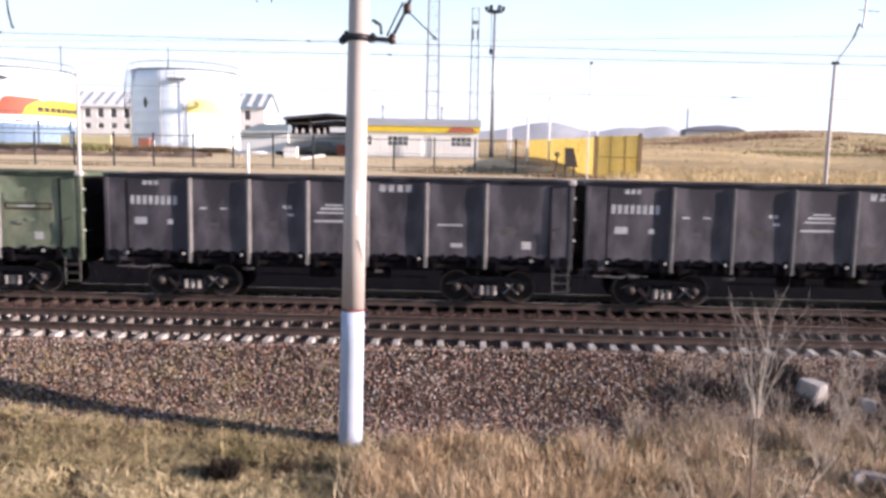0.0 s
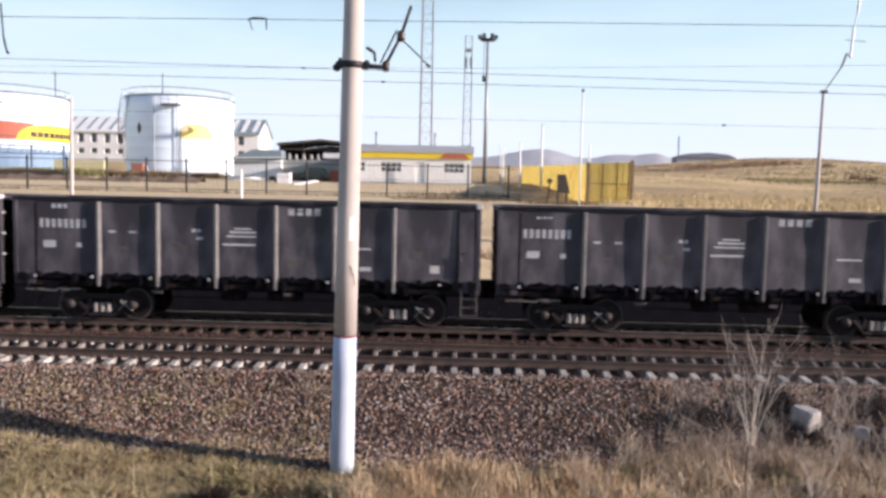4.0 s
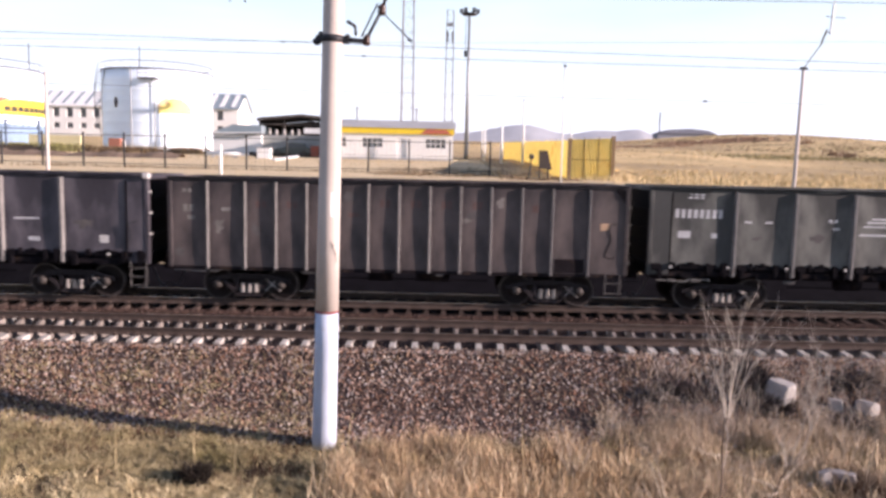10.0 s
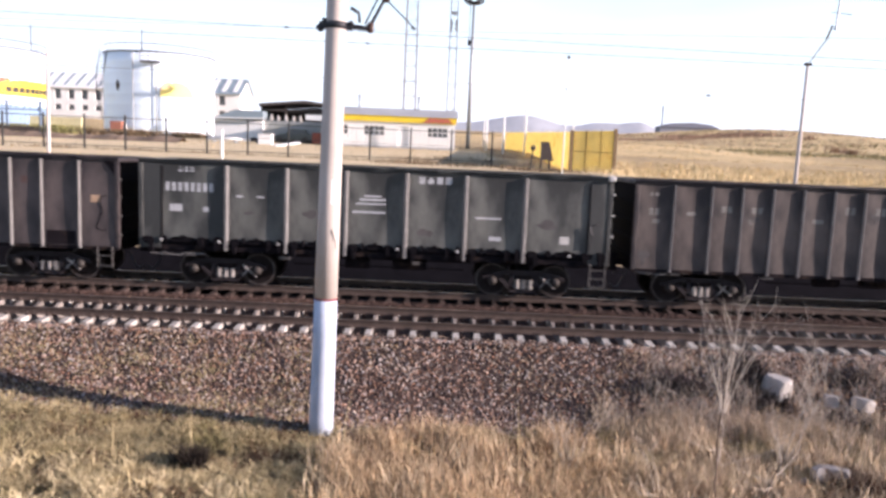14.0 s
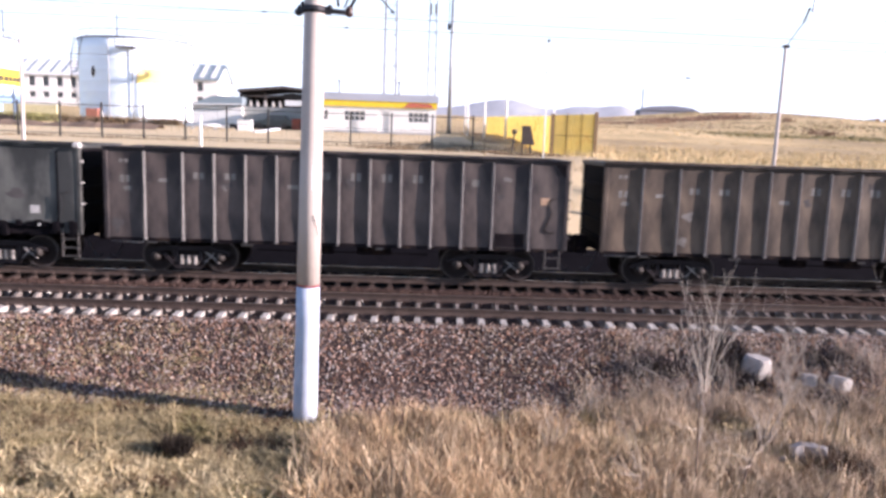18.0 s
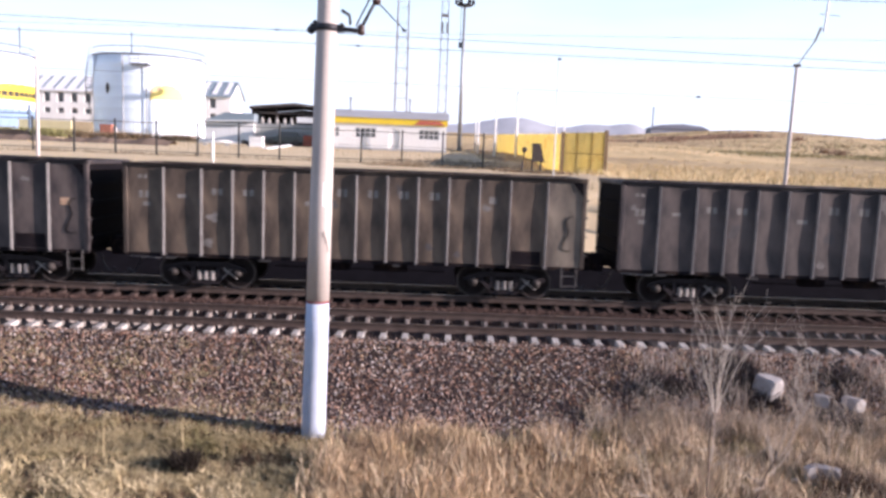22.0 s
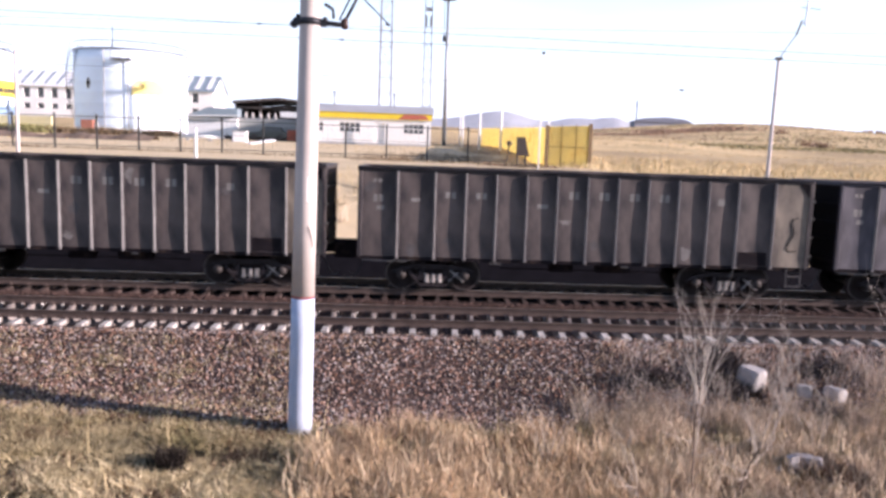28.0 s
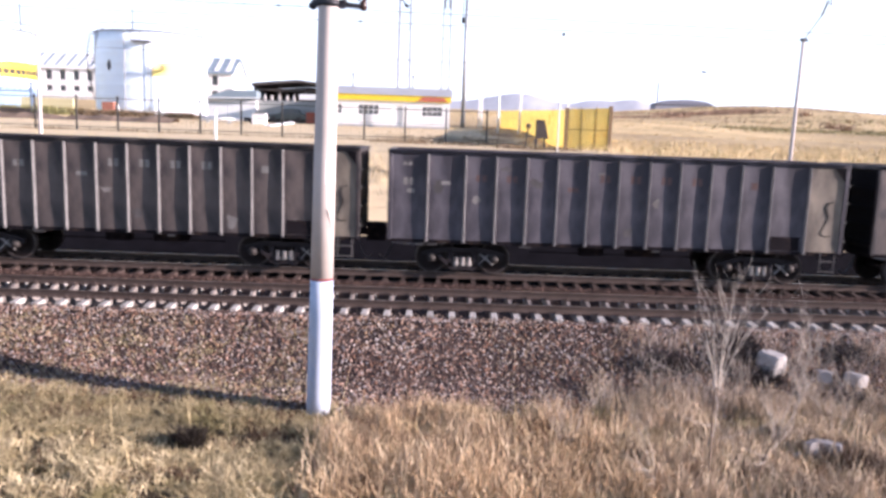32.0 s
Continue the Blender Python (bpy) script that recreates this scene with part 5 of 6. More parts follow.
part("board", boxes((-1.25, 1.25, -0.35, 0.35, 0, 0.14), bevel=0.03), M_WHITE, slab)
block = thing("white_block", "white painted block at the end of the pipe", "block", pose(-16.1, 70.2, gz(-16.1, 70.2)))
part("body", boxes((-0.62, 0.62, -0.4, 0.4, -0.05, 0.92), bevel=0.05), M_WHITE, block)
part("lid", boxes((-0.66, 0.66, -0.44, 0.44, 0.925, 1.0), bevel=0.02), M_ROOF, block, "grey lid")


def pipe_rack():
    f = thing("pipe_rack", "long blue-grey steel truss on posts before the fuel tank", "steel frame", pose(0, 88, 0))
    xs = [-66.2, -60.5, -54.8, -49.7, -45.9]
    for x in xs:
        part("upright", boxes((x - 0.11, x + 0.11, -0.11, 0.11, gz(x, 88) - 0.1, 8.05)), M_RACK, f)
    for z, t in ((7.12, 0.13), (8.05, 0.13)):
        part("beam", boxes((-66.4, -45.7, -0.1, 0.1, z, z + t)), M_RACK, f)
    for i in range(26):
        x = -66.0 + i * 0.79
        part("truss_bar", tubes([((x, 0, 7.2), (x + (0.4 if i % 2 else 0.0), 0, 8.1), 0.05)], 5), M_RACK, f)
    part("upper_pipe", tubes([((-66.4, 0.2, 9.75), (-45.8, 0.2, 8.95), 0.05)], 6), M_RACK, f, "thin pipe sloping above the truss")
    part("kick_board", boxes((-66.4, -45.8, -0.6, -0.5, 4.4, 5.3)), M_SHED, f, "dark low board at the foot")


M_RACK = mat("blue_grey_steel", (0.17, 0.23, 0.32), 0.6, 0.2, vary=0.2)
pipe_rack()
low = thing("low_wall", "pale yellow low wall between the tanks", "wall", pose(-50, 96, gz(-50, 96)))
part("wall", boxes((-4.4, 5.0, 0, 0.4, 0, 2.0)), mat("pale_yellow_render", (0.62, 0.56, 0.34), 0.9, vary=0.2), low)


def apartment(x0, x1, y, z, storeys, label, pale, name="depot_hall"):
    """A long white house with two rows of windows and a pitched roof with light strips."""
    b = thing(name, label, "building", pose(x0, y, z))
    w, h = x1 - x0, storeys * 2.9
    n = int(w / 2.6)
    holes = []
    for s in range(storeys):
        holes += [(1.0 + i * 2.6, 2.2 + i * 2.6, s * 2.9 + (0.7 if s else 1.5), s * 2.9 + 2.5) for i in range(n)]
    part("front_wall", wall_with_holes(0, w, 0, h, 0, 0.4, holes), M_WALLW, b)
    part("side_wall", boxes((0, 0.4, 0.4, 10, 0, h), (w - 0.4, w, 0.4, 10, 0, h), (0.4, w - 0.4, 9.6, 10, 0, h)), M_WALLW, b)
    for gx in (0.02, w - 0.42):
        gable = bmesh.new()
        vs = [gable.verts.new(p) for p in ((gx, 0, h), (gx, 10, h), (gx, 5, h + 2.9), (gx + 0.4, 0, h), (gx + 0.4, 10, h), (gx + 0.4, 5, h + 2.9))]
        for q in ((0, 1, 2), (3, 5, 4), (0, 2, 5, 3), (1, 4, 5, 2), (0, 3, 4, 1)):
            gable.faces.new([vs[i] for i in q])
        part("gable", gable, M_WALLW, b)
    roof = bmesh.new()
    for s in (0, 1):
        y0, y1 = (-0.4, 5.0) if s == 0 else (10.4, 5.0)
        vs = [roof.verts.new(p) for p in ((-0.3, y0, h - 0.15), (w + 0.3, y0, h - 0.15), (w + 0.3, y1, h + 3.1), (-0.3, y1, h + 3.1), (-0.3, y0, h + 0.05), (w + 0.3, y0, h + 0.05), (w + 0.3, y1, h + 3.3), (-0.3, y1, h + 3.3))]
        for q in ((0, 1, 2, 3), (4, 5, 6, 7), (0, 1, 5, 4), (1, 2, 6, 5), (2, 3, 7, 6), (3, 0, 4, 7)):
            roof.faces.new([vs[i] for i in q])
    bmesh.ops.recalc_face_normals(roof, faces=roof.faces[:])
    part("roof", roof, M_WHITE if pale else M_ROOFBLUE, b, "pale sheet roof" if pale else "blue-grey sheet roof")
    for i in range(int(w / 2.2)):
        u, sw = 0.8 + i * 2.2, 0.35 if pale else 0.9
        bm = bmesh.new()
        k0, k1 = 0.1, 0.92
        f = lambda k: (-0.4 + 5.4 * k, h + 0.09 + 3.25 * k)
        (ya, za), (yb, zb) = f(k0), f(k1)
        vs = [bm.verts.new(p) for p in ((u, ya, za), (u + sw, ya, za), (u + sw, yb, zb), (u, yb, zb), (u, ya, za + 0.08), (u + sw, ya, za + 0.08), (u + sw, yb, zb + 0.08), (u, yb, zb + 0.08))]
        for q in ((4, 5, 6, 7), (0, 1, 5, 4), (1, 2, 6, 5), (2, 3, 7, 6), (3, 0, 4, 7)):
            bm.faces.new([vs[j] for j in q])
        bmesh.ops.recalc_face_normals(bm, faces=bm.faces[:])
        part("roof_strip", bm, M_ROOFBLUE if pale else M_WHITE, b, "contrasting strip on the roof")
    for a, c, d, e in holes:
        part("window", boxes((a, c, 0.25, 0.3, d, e)), M_GLASS, b)


def earth_bund():
    """A low ragged bank of dark soil in front of the tanks."""
    bm = bmesh.new()
    n, k = 150, 6
    rows = []
    for i in range(n + 1):
        x = -54 + 31 * i / n
        row = []
        for j in range(k + 1):
            u = j / k
            y = 66.8 + 2.6 * u
            h = 0.62 * math.sin(u * math.pi) * (0.7 + 0.55 * noise.noise((x * 0.5, u * 2, 4.0)) + 0.25 * noise.noise((x * 2.1, u * 3, 1.0)))
            row.append(bm.verts.new((x, y, gz(x, y) - 0.06 + max(0, h))))
        rows.append(row)
    for a, b in zip(rows, rows[1:]):
        for j in range(k):
            bm.faces.new((a[j], b[j], b[j + 1], a[j + 1])).smooth = True
    ob = part("earth_bund", bm, mat("dark_soil", (0.19, 0.14, 0.105), 0.95, vary=0.4, scale=0.8, fine=6, bump=0.6, bump_dist=0.05))
    tagged(ob, "low dark bank of soil in front of the fuel tanks", "earth bank", kind="structure")


earth_bund()
pipe = thing("ground_pipe", "white pipe lying along the ground with a dark bent end", "pipe", pose(-19.0, 70.3, gz(-19.0, 70.3) + 0.32))
part("run", tubes([((-2.4, 0, 0), (1.5, 0, 0.03), 0.17)], 12), M_WHITE, pipe)
part("elbow", tubes([((1.5, 0, 0.03), (1.85, 0, 0.14), 0.17), ((1.85, 0, 0.14), (2.2, 0, -0.18), 0.15), ((2.2, 0, -0.18), (2.35, 0, -0.4), 0.15)], 12), M_STEEL, pipe, "dark bent end")
for px in (-1.8, 0.2):
    part("support", boxes((px - 0.12, px + 0.12, -0.2, 0.2, -0.45, -0.12)), M_ROOF, pipe, "grey concrete support")


apartment(-92, -64.5, 150, 8.2, 2, "long white two-storey building with a pale ribbed roof", True)
apartment(-55, -39.5, 150, 8.2, 2, "white two-storey building with a striped blue-grey roof", False)


def lattice_tower(x, y, top, w0, w1, label, head):
    z = gz(x, y)
    t = thing("lattice_tower", label, "tower", pose(x, y, z), "masts of the depot")
    h = top - z
    legs, braces = [], []
    n = int(h / 2.2)
    c = lambda k, i: Vector((((1, 1), (-1, 1), (-1, -1), (1, -1))[i][0] * (w0 + (w1 - w0) * k / n) / 2, ((1, 1), (-1, 1), (-1, -1), (1, -1))[i][1] * (w0 + (w1 - w0) * k / n) / 2, h * k / n))
    for i in range(4):
        part("leg", tubes([(c(0, i), c(n, i), 0.095)], 6), M_TOWER, t)
    for k in range(n):
        for i in range(4):
            braces.append((c(k, i), c(k + 1, (i + 1) % 4), 0.02))
            braces.append((c(k + 1, i), c(k + 1, (i + 1) % 4), 0.025))
    part("bracing", tubes(braces, 4), M_TOWER, t)
    if head:
        part("aerial", boxes((-0.5, 0.5, -0.2, 0.2, h - 3, h - 2.4), (-0.6, -0.3, -0.5, -0.2, h - 6, h - 4), (0.3, 0.6, -0.5, -0.2, h - 6, h - 4)), M_TOWER, t)


M_TOWER = mat("tower_paint", (0.18, 0.17, 0.175), 0.6, 0.2, vary=0.2, scale=0.5, fine=6)
lattice_tower(-5.3, 120, 38, 1.9, 1.5, "tall pale steel lattice tower", False)
lattice_tower(1.4, 150, 33.7, 1.6, 1.3, "slender pale lattice mast with a head frame", True)


def light_mast():
    x, y = 3.05, 90.0
    z = gz(x, y)
    t = thing("floodlight_mast", "tall grey floodlight mast with a crown of lamps", "mast", pose(x, y, z), "masts of the depot")
    h = 21.4 - z
    part("shaft", tubes([((0, 0, 0), (0, 0, h), 0.26, 0.14)], 10), M_GREYSTEEL, t)
    crown = bmesh.new()
    lathe(crown, [(0.2, h - 0.1), (0.9, h), (0.9, h + 0.12), (0.2, h + 0.15)], 14)
    part("crown", crown, M_STEEL, t)
    for i in range(6):
        a = i * math.tau / 6
        part("floodlight", boxes((-0.2, 0.2, -0.15, 0.15, -0.25, 0.25), bevel=0.04), M_STEEL, t, at=pose(0.95 * math.cos(a), 0.95 * math.sin(a), h + 0.4))
    part("maintenance_box", boxes((-0.55, -0.2, -0.3, 0.3, h - 4.7, h - 4.1)), M_STEEL, t)
    part("cable", tubes([((-0.4, 0, h), (-0.4, 0, h - 4.4), 0.03)], 4), M_STEEL, t)


light_mast()


def lamp_post(x, y, top, r, head, label):
    z = gz(x, y) - 0.1
    h = top - z
    p = thing("lamp_post", label, "lamp post", pose(x, y, z), "pale posts by the yellow fence")
    part("shaft", tubes([((0, 0, 0), (0, 0, h), r, r * 0.7)], 8), M_PALEPOST, p)
    if head:
        part("lamp_head", boxes((-0.07, 0.07, -0.05, 0.05, h, h + 0.12), bevel=0.02), M_STEEL, p)


M_PALEPOST = mat("pale_post", (0.80, 0.80, 0.79), 0.7, vary=0.15, scale=1, fine=10)
lamp_post(5.72, 36, 8.74, 0.045, True, "tall thin pale post with a small head")
lamp_post(7.55, 70, 10.06, 0.12, True, "pale lamp post behind the fence")
lamp_post(5.6, 70, 8.5, 0.11, False, "pale concrete post behind the fence")
lamp_post(4.3, 74, 8.2, 0.10, False, "pale concrete post behind the fence")
lamp_post(11.9, 70, 8.4, 0.10, False, "pale concrete post behind the fence")
lamp_post(4.9, 90, 9.5, 0.10, False, "pale concrete post behind the fence")
lamp_post(-11.45, 40, 4.9, 0.09, False, "short white marker post")


def depot_fence():
    y = 55.0
    x0, x1 = -46.0, 3.6
    f = thing("depot_fence", "dark steel post and rail fence round the depot", "fence", pose(0, y, 0))
    n = 17
    for i in range(n + 1):
        x = x0 + (x1 - x0) * i / n
        z = gz(x, y)
        part("fence_post", boxes((x - 0.055, x + 0.055, -0.055, 0.055, z - 0.2, z + 2.5)), M_FENCE, f)
        if i < n:
            xb = x0 + (x1 - x0) * (i + 1) / n
            zb = gz(xb, y)
            for hgt, r in ((2.3, 0.028), (0.3, 0.03), (1.3, 0.014)):
                part("fence_rail", tubes([((x, 0, z + hgt), (xb, 0, zb + hgt), r)], 5), M_FENCE, f)
            mesh_rows = [((x + (xb - x) * k / 9, 0, z + 0.3), (x + (xb - x) * k / 9, 0, z + 2.3), 0.0035) for k in range(1, 9)]
            part("fence_mesh", tubes(mesh_rows, 4), M_FENCE, f)


depot_fence()


def yellow_fence():
    """Ribbed yellow sheets between posts, one run along the track and one running back."""
    f = thing("sheet_fence", "yellow ribbed sheet metal fence with rusty posts", "fence", pose(0, 0, 0))

    def run(xa, ya, xb, yb, top_a, top_b, n):
        d = Vector((xb - xa, yb - ya))
        for i in range(n):
            u0, u1 = i / n, (i + 1) / n
            p, q = Vector((xa, ya)) + d * u0, Vector((xa, ya)) + d * u1
            side = Vector((-d.y, d.x)).normalized()
            bm = bmesh.new()
            ribs = 10
            lo, hi = [], []
            for k in range(ribs * 2 + 1):
                c = p.lerp(q, k / (ribs * 2)) + side * (0.03 if k % 2 else -0.03)
                z = gz(p.x, p.y) - 0.15
                t = top_a + (top_b - top_a) * (u0 + (u1 - u0) * k / (ribs * 2))
                lo.append(bm.verts.new((c.x, c.y, z)))
                hi.append(bm.verts.new((c.x, c.y, t)))
            for k in range(ribs * 2):
                bm.faces.new((lo[k], lo[k + 1], hi[k + 1], hi[k]))
            bmesh.ops.solidify(bm, geom=bm.faces[:], thickness=0.02)
            part("sheet", bm, M_YFENCE, f)
            w2 = 0.12 if i == n - 1 else 0.014
            part("fence_post", boxes((q.x - w2, q.x + w2, q.y - 0.05, q.y + 0.05, gz(q.x, q.y) - 0.2, top_a + (top_b - top_a) * u1 + 0.12)), M_BROWNPOST, f)

    run(8.45, 50.0, 11.3, 50.0, 5.95, 6.1, 3)
    part("cross_rail", boxes((8.45, 11.3, 49.93, 49.95, 4.64, 4.67)), M_BROWNPOST, f)
    run(8.75, 105.0, 8.45, 50.0, 7.45, 5.9, 18)


yellow_fence()


def signal_board():
    x, y = 6.2, 46.0
    z = gz(x, y) + 0.42
    s = thing("signal_board", "black trackside shield on a short frame with a round lamp", "railway signal", pose(x, y, z))
    part("shield", prism(bmesh.new(), [(-0.25, 0.25), (0.55, 0.2), (0.25, 1.35), (-0.25, 1.35)], -0.06, 0.06), M_SHED, s, "tapering black shield")
    part("frame", tubes([((-0.85, 0, -0.5), (-0.7, 0, 0.9), 0.05), ((0.3, 0, -0.5), (0.3, 0, 0.4), 0.06), ((-0.2, 0, -0.5), (-0.2, 0, 0.4), 0.06), ((-0.8, 0, 0.35), (0.4, 0, 0.35), 0.04)]), M_FENCE, s)
    lamp = bmesh.new()
    lathe(lamp, [(0, -0.12), (0.14, -0.1), (0.17, 0), (0.14, 0.1), (0, 0.12)], 12, "y", (-0.7, 0, 0.95))
    part("lamp", lamp, M_SHED, s, "round black lamp")


signal_board()


def hill_house():
    z = gz(106, 330)
    h = thing("hill_house", "long dark-roofed house on the hill with a thin chimney", "building", pose(106, 330, max(z, 18.8)))
    part("wall", boxes((-12.5, 12.5, 0, 8, -2, 1.1)), M_FARWALL, h)
    part("roof", prism(bmesh.new(), [(-13.2, 1.1), (13, 1.1), (9, 2.6), (1, 3.3), (-8, 2.7)], -0.6, 8.6), M_FARROOF, h)
    part("chimney", tubes([((-11.4, 2, 0), (-11.4, 2, 10.2), 0.3)], 6), M_FARROOF, h)


M_FARWALL = mat("far_wall", (0.27, 0.28, 0.33), 0.9)
M_FARROOF = mat("far_roof", (0.20, 0.21, 0.26), 0.8)
hill_house()


def mountains():
    bm_v, bm_f = [], []
    n = 420
    for i in range(n + 1):
        x = -2600 + 5600 * i / n
        prof = 152 + 20 * noise.noise((x * 0.0018, 3.0, 0)) + 7 * noise.noise((x * 0.006, 9.0, 0)) + 2.5 * noise.noise((x * 0.02, 5.0, 0))
        prof += 40 * math.exp(-((x - 365) / 150) ** 2) + 34 * math.exp(-((x - 740) / 110) ** 2) + 32 * math.exp(-((x - 890) / 75) ** 2) + 10 * math.exp(-((x - 1150) / 200) ** 2)
        bm_v += [(x, 3300, -20), (x, 3500, prof), (x, 4300, -20)]
        if i:
            a, b = (i - 1) * 3, i * 3
            bm_f += [(a, b, b + 1, a + 1), (a + 1, b + 1, b + 2, a + 2)]
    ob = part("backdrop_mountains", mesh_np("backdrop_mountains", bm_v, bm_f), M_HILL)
    tagged(ob, "mountains on the horizon, haze put into their blue-grey colour", "mountains", kind="structure")


mountains()

# ---------------------------------------------------------------- grass, shrubs, stones
def blades(name, n, place, height, width, lean, material, label):
    """Dry blades as one mesh, each a bent strip."""
    x, y = place(n)
    z = ground_z(x, y) - 0.03
    h = height * rng.uniform(0.35, 1.25, n)
    a = rng.uniform(0, math.tau, n)
    ln = lean * h * rng.uniform(0.2, 1.3, n)
    b = rng.uniform(0, math.tau, n)
    wx, wy = np.cos(a) * width, np.sin(a) * width
    lx, ly = np.cos(b) * ln, np.sin(b) * ln
    rows = []
    for u, k in ((0.0, 1.0), (0.5, 0.8), (1.0, 0.12)):
        cx, cy, cz = x + lx * u ** 1.8, y + ly * u ** 1.8, z + h * (u - 0.25 * lean * u * u)
        for s in (-1, 1):
            rows.append(np.stack([cx + s * wx * k, cy + s * wy * k, cz], -1))
    v = np.stack(rows, 1).reshape(-1, 3)
    base = np.array([(0, 1, 3, 2), (2, 3, 5, 4)])
    f = (base[None] + (np.arange(n) * 6)[:, None, None]).reshape(-1, 4)
    ob = part(name, mesh_np(name, v, f), material)
    return tagged(ob, label, "grass", kind="stuff")


def clumped(n, x0, x1, y0, y1, k, spread):
    cx, cy = rng.uniform(x0, x1, k), rng.uniform(0, 1, k)
    i = rng.integers(0, k, n)
    x = cx[i] + rng.normal(0, spread, n)
    top = ballast_foot(x) + 0.1 if y1 is None else y1
    y = y0 + cy[i] * (top - y0) + rng.normal(0, spread, n)
    return x, y


blades("dry_grass", 85000, lambda n: clumped(n, -11, 12, 9.8, None, 700, 0.14), 0.25, 0.0065, 1.15, M_BLADE, "short matted straw-coloured grass")
blades("dry_grass", 5500, lambda n: clumped(n, -11, -2.0, 11.8, 14.5, 170, 0.12), 0.2, 0.008, 1.0, M_BLADE, "loose straw-coloured tufts below the ballast")
blades("dry_grass", 13000, lambda n: clumped(n, -1.6, 4.2, 9.8, 14.3, 140, 0.2), 0.50, 0.0055, 0.6, M_REED, "tall russet dry grass stems")
M_GREYREED = mat("grey_brown_blade", (0.54, 0.435, 0.32), 0.9, vary=0.3, scale=0.9, fine=5, island=0.65, bump=0)
blades("dry_grass", 17000, lambda n: clumped(n, 3.6, 11, 9.8, 15.4, 210, 0.2), 0.52, 0.0055, 0.6, M_GREYREED, "tall grey-brown dry grass stems")
blades("dry_grass", 2600, lambda n: clumped(n, 3.5, 13, 14.2, 16.9, 110, 0.25), 0.34, 0.005, 0.6, M_REED, "dry weeds growing into the ballast")
M_PALEBLADE = mat("pale_blade", (0.66, 0.55, 0.35), 0.9, vary=0.2, scale=0.8, fine=5, island=0.5, bump=0)
M_GOLD = mat("golden_blade", (0.66, 0.48, 0.28), 0.9, vary=0.25, scale=1.2, fine=5, island=0.55, bump=0)
blades("dry_grass", 5200, lambda n: clumped(n, -1.7, 3.6, 10.3, 13.4, 90, 0.12), 0.42, 0.0075, 0.75, M_GOLD, "golden tufts of long dry grass")
blades("dry_grass", 700, lambda n: clumped(n, 3.6, 10, 10.3, 13.8, 50, 0.12), 0.42, 0.0065, 0.8, M_GOLD, "golden tufts of long dry grass")
blades("dry_grass", 5000, lambda n: clumped(n, -10, -1.5, 10.2, 12.2, 110, 0.12), 0.27, 0.0085, 0.9, M_PALEBLADE, "tufts of pale dry grass")
blades("dry_grass", 3500, lambda n: clumped(n, -1.6, 6, 10.2, 13.2, 120, 0.12), 0.4, 0.007, 0.9, M_PALEBLADE, "tufts of pale dry grass")


def scrub(name, n, k, x0, x1, y0, y1, height, width, spread, material, label):
    """Low weeds or brushwood in uneven clumps."""
    def place(m):
        cx, cy = rng.uniform(x0, x1, k), rng.uniform(y0, y1, k)
        i = rng.integers(0, k, m)
        return cx[i] + rng.normal(0, spread, m), cy[i] + rng.normal(0, spread * 0.4, m)
    return blades(name, n, place, height, width, 0.8, material, label)


M_BRUSH = mat("brown_brush", (0.20, 0.145, 0.09), 0.95, vary=0.2, island=0.5, bump=0)
M_HILLSTRAW = mat("hill_straw", (0.55, 0.42, 0.235), 0.95, vary=0.25, scale=0.03, fine=0.3, island=0.3, bump=0)
M_HILLGREEN = mat("olive_scrub", (0.33, 0.28, 0.15), 0.95, vary=0.2, island=0.4, bump=0)
M_FIELDGRASS = mat("yellow_field_grass", (0.66, 0.515, 0.295), 0.95, vary=0.15, scale=0.2, island=0.18, bump=0)
M_HILLSCRUB = mat("hill_scrub", (0.33, 0.22, 0.15), 0.95, vary=0.2, island=0.4, bump=0)
M_WEED = mat("grey_weed", (0.42, 0.35, 0.295), 0.95, vary=0.2, island=0.5, bump=0)
M_OLIVE = mat("olive_weed", (0.24, 0.23, 0.10), 0.95, vary=0.2, island=0.5, bump=0)
M_STRAW = mat("field_straw", (0.64, 0.515, 0.30), 0.95, vary=0.15, scale=0.2, island=0.22, bump=0)
scrub("fence_weeds", 3000, 110, -48, 6, 54.3, 56, 0.26, 0.02, 0.6, M_BRUSH, "brown dead weeds along the depot fence")
scrub("yard_weeds", 2200, 120, -4, 5, 48, 62, 0.3, 0.02, 0.7, M_BRUSH, "brown dead weeds in front of the office")
scrub("brushwood", 700, 22, 4.2, 8.2, 44, 48, 0.3, 0.02, 0.35, M_BRUSH, "heap of dark dry brushwood")
scrub("olive_weeds", 5000, 50, -56, -42, 88, 93, 1.1, 0.05, 0.6, M_OLIVE, "olive weeds between the tanks")
scrub("dark_hedge", 5000, 60, -62, -28, 90, 92, 0.9, 0.06, 0.7, M_BRUSH, "dark dead hedge in front of the tanks")
scrub("hill_scrub", 3500, 30, 30, 260, 150, 290, 0.3, 0.3, 13.0, M_HILLSCRUB, "bands of dull reddish scrub on the hill")
scrub("hill_scrub", 4000, 30, 60, 260, 130, 280, 0.3, 0.3, 12.0, M_HILLGREEN, "patches of olive scrub on the hill")
scrub("hill_scrub", 4200, 46, 72, 100, 228, 250, 0.5, 0.3, 3.0, M_HILLSCRUB, "dark reddish band of scrub below the hilltop")
scrub("hill_scrub", 1500, 30, 46, 70, 218, 226, 0.4, 0.25, 2.5, M_HILLSCRUB, "thin reddish band of scrub on the hill")
scrub("hill_scrub", 3000, 40, 56, 92, 130, 146, 0.35, 0.2, 2.2, M_HILLGREEN, "olive band of scrub at the foot of the hill")
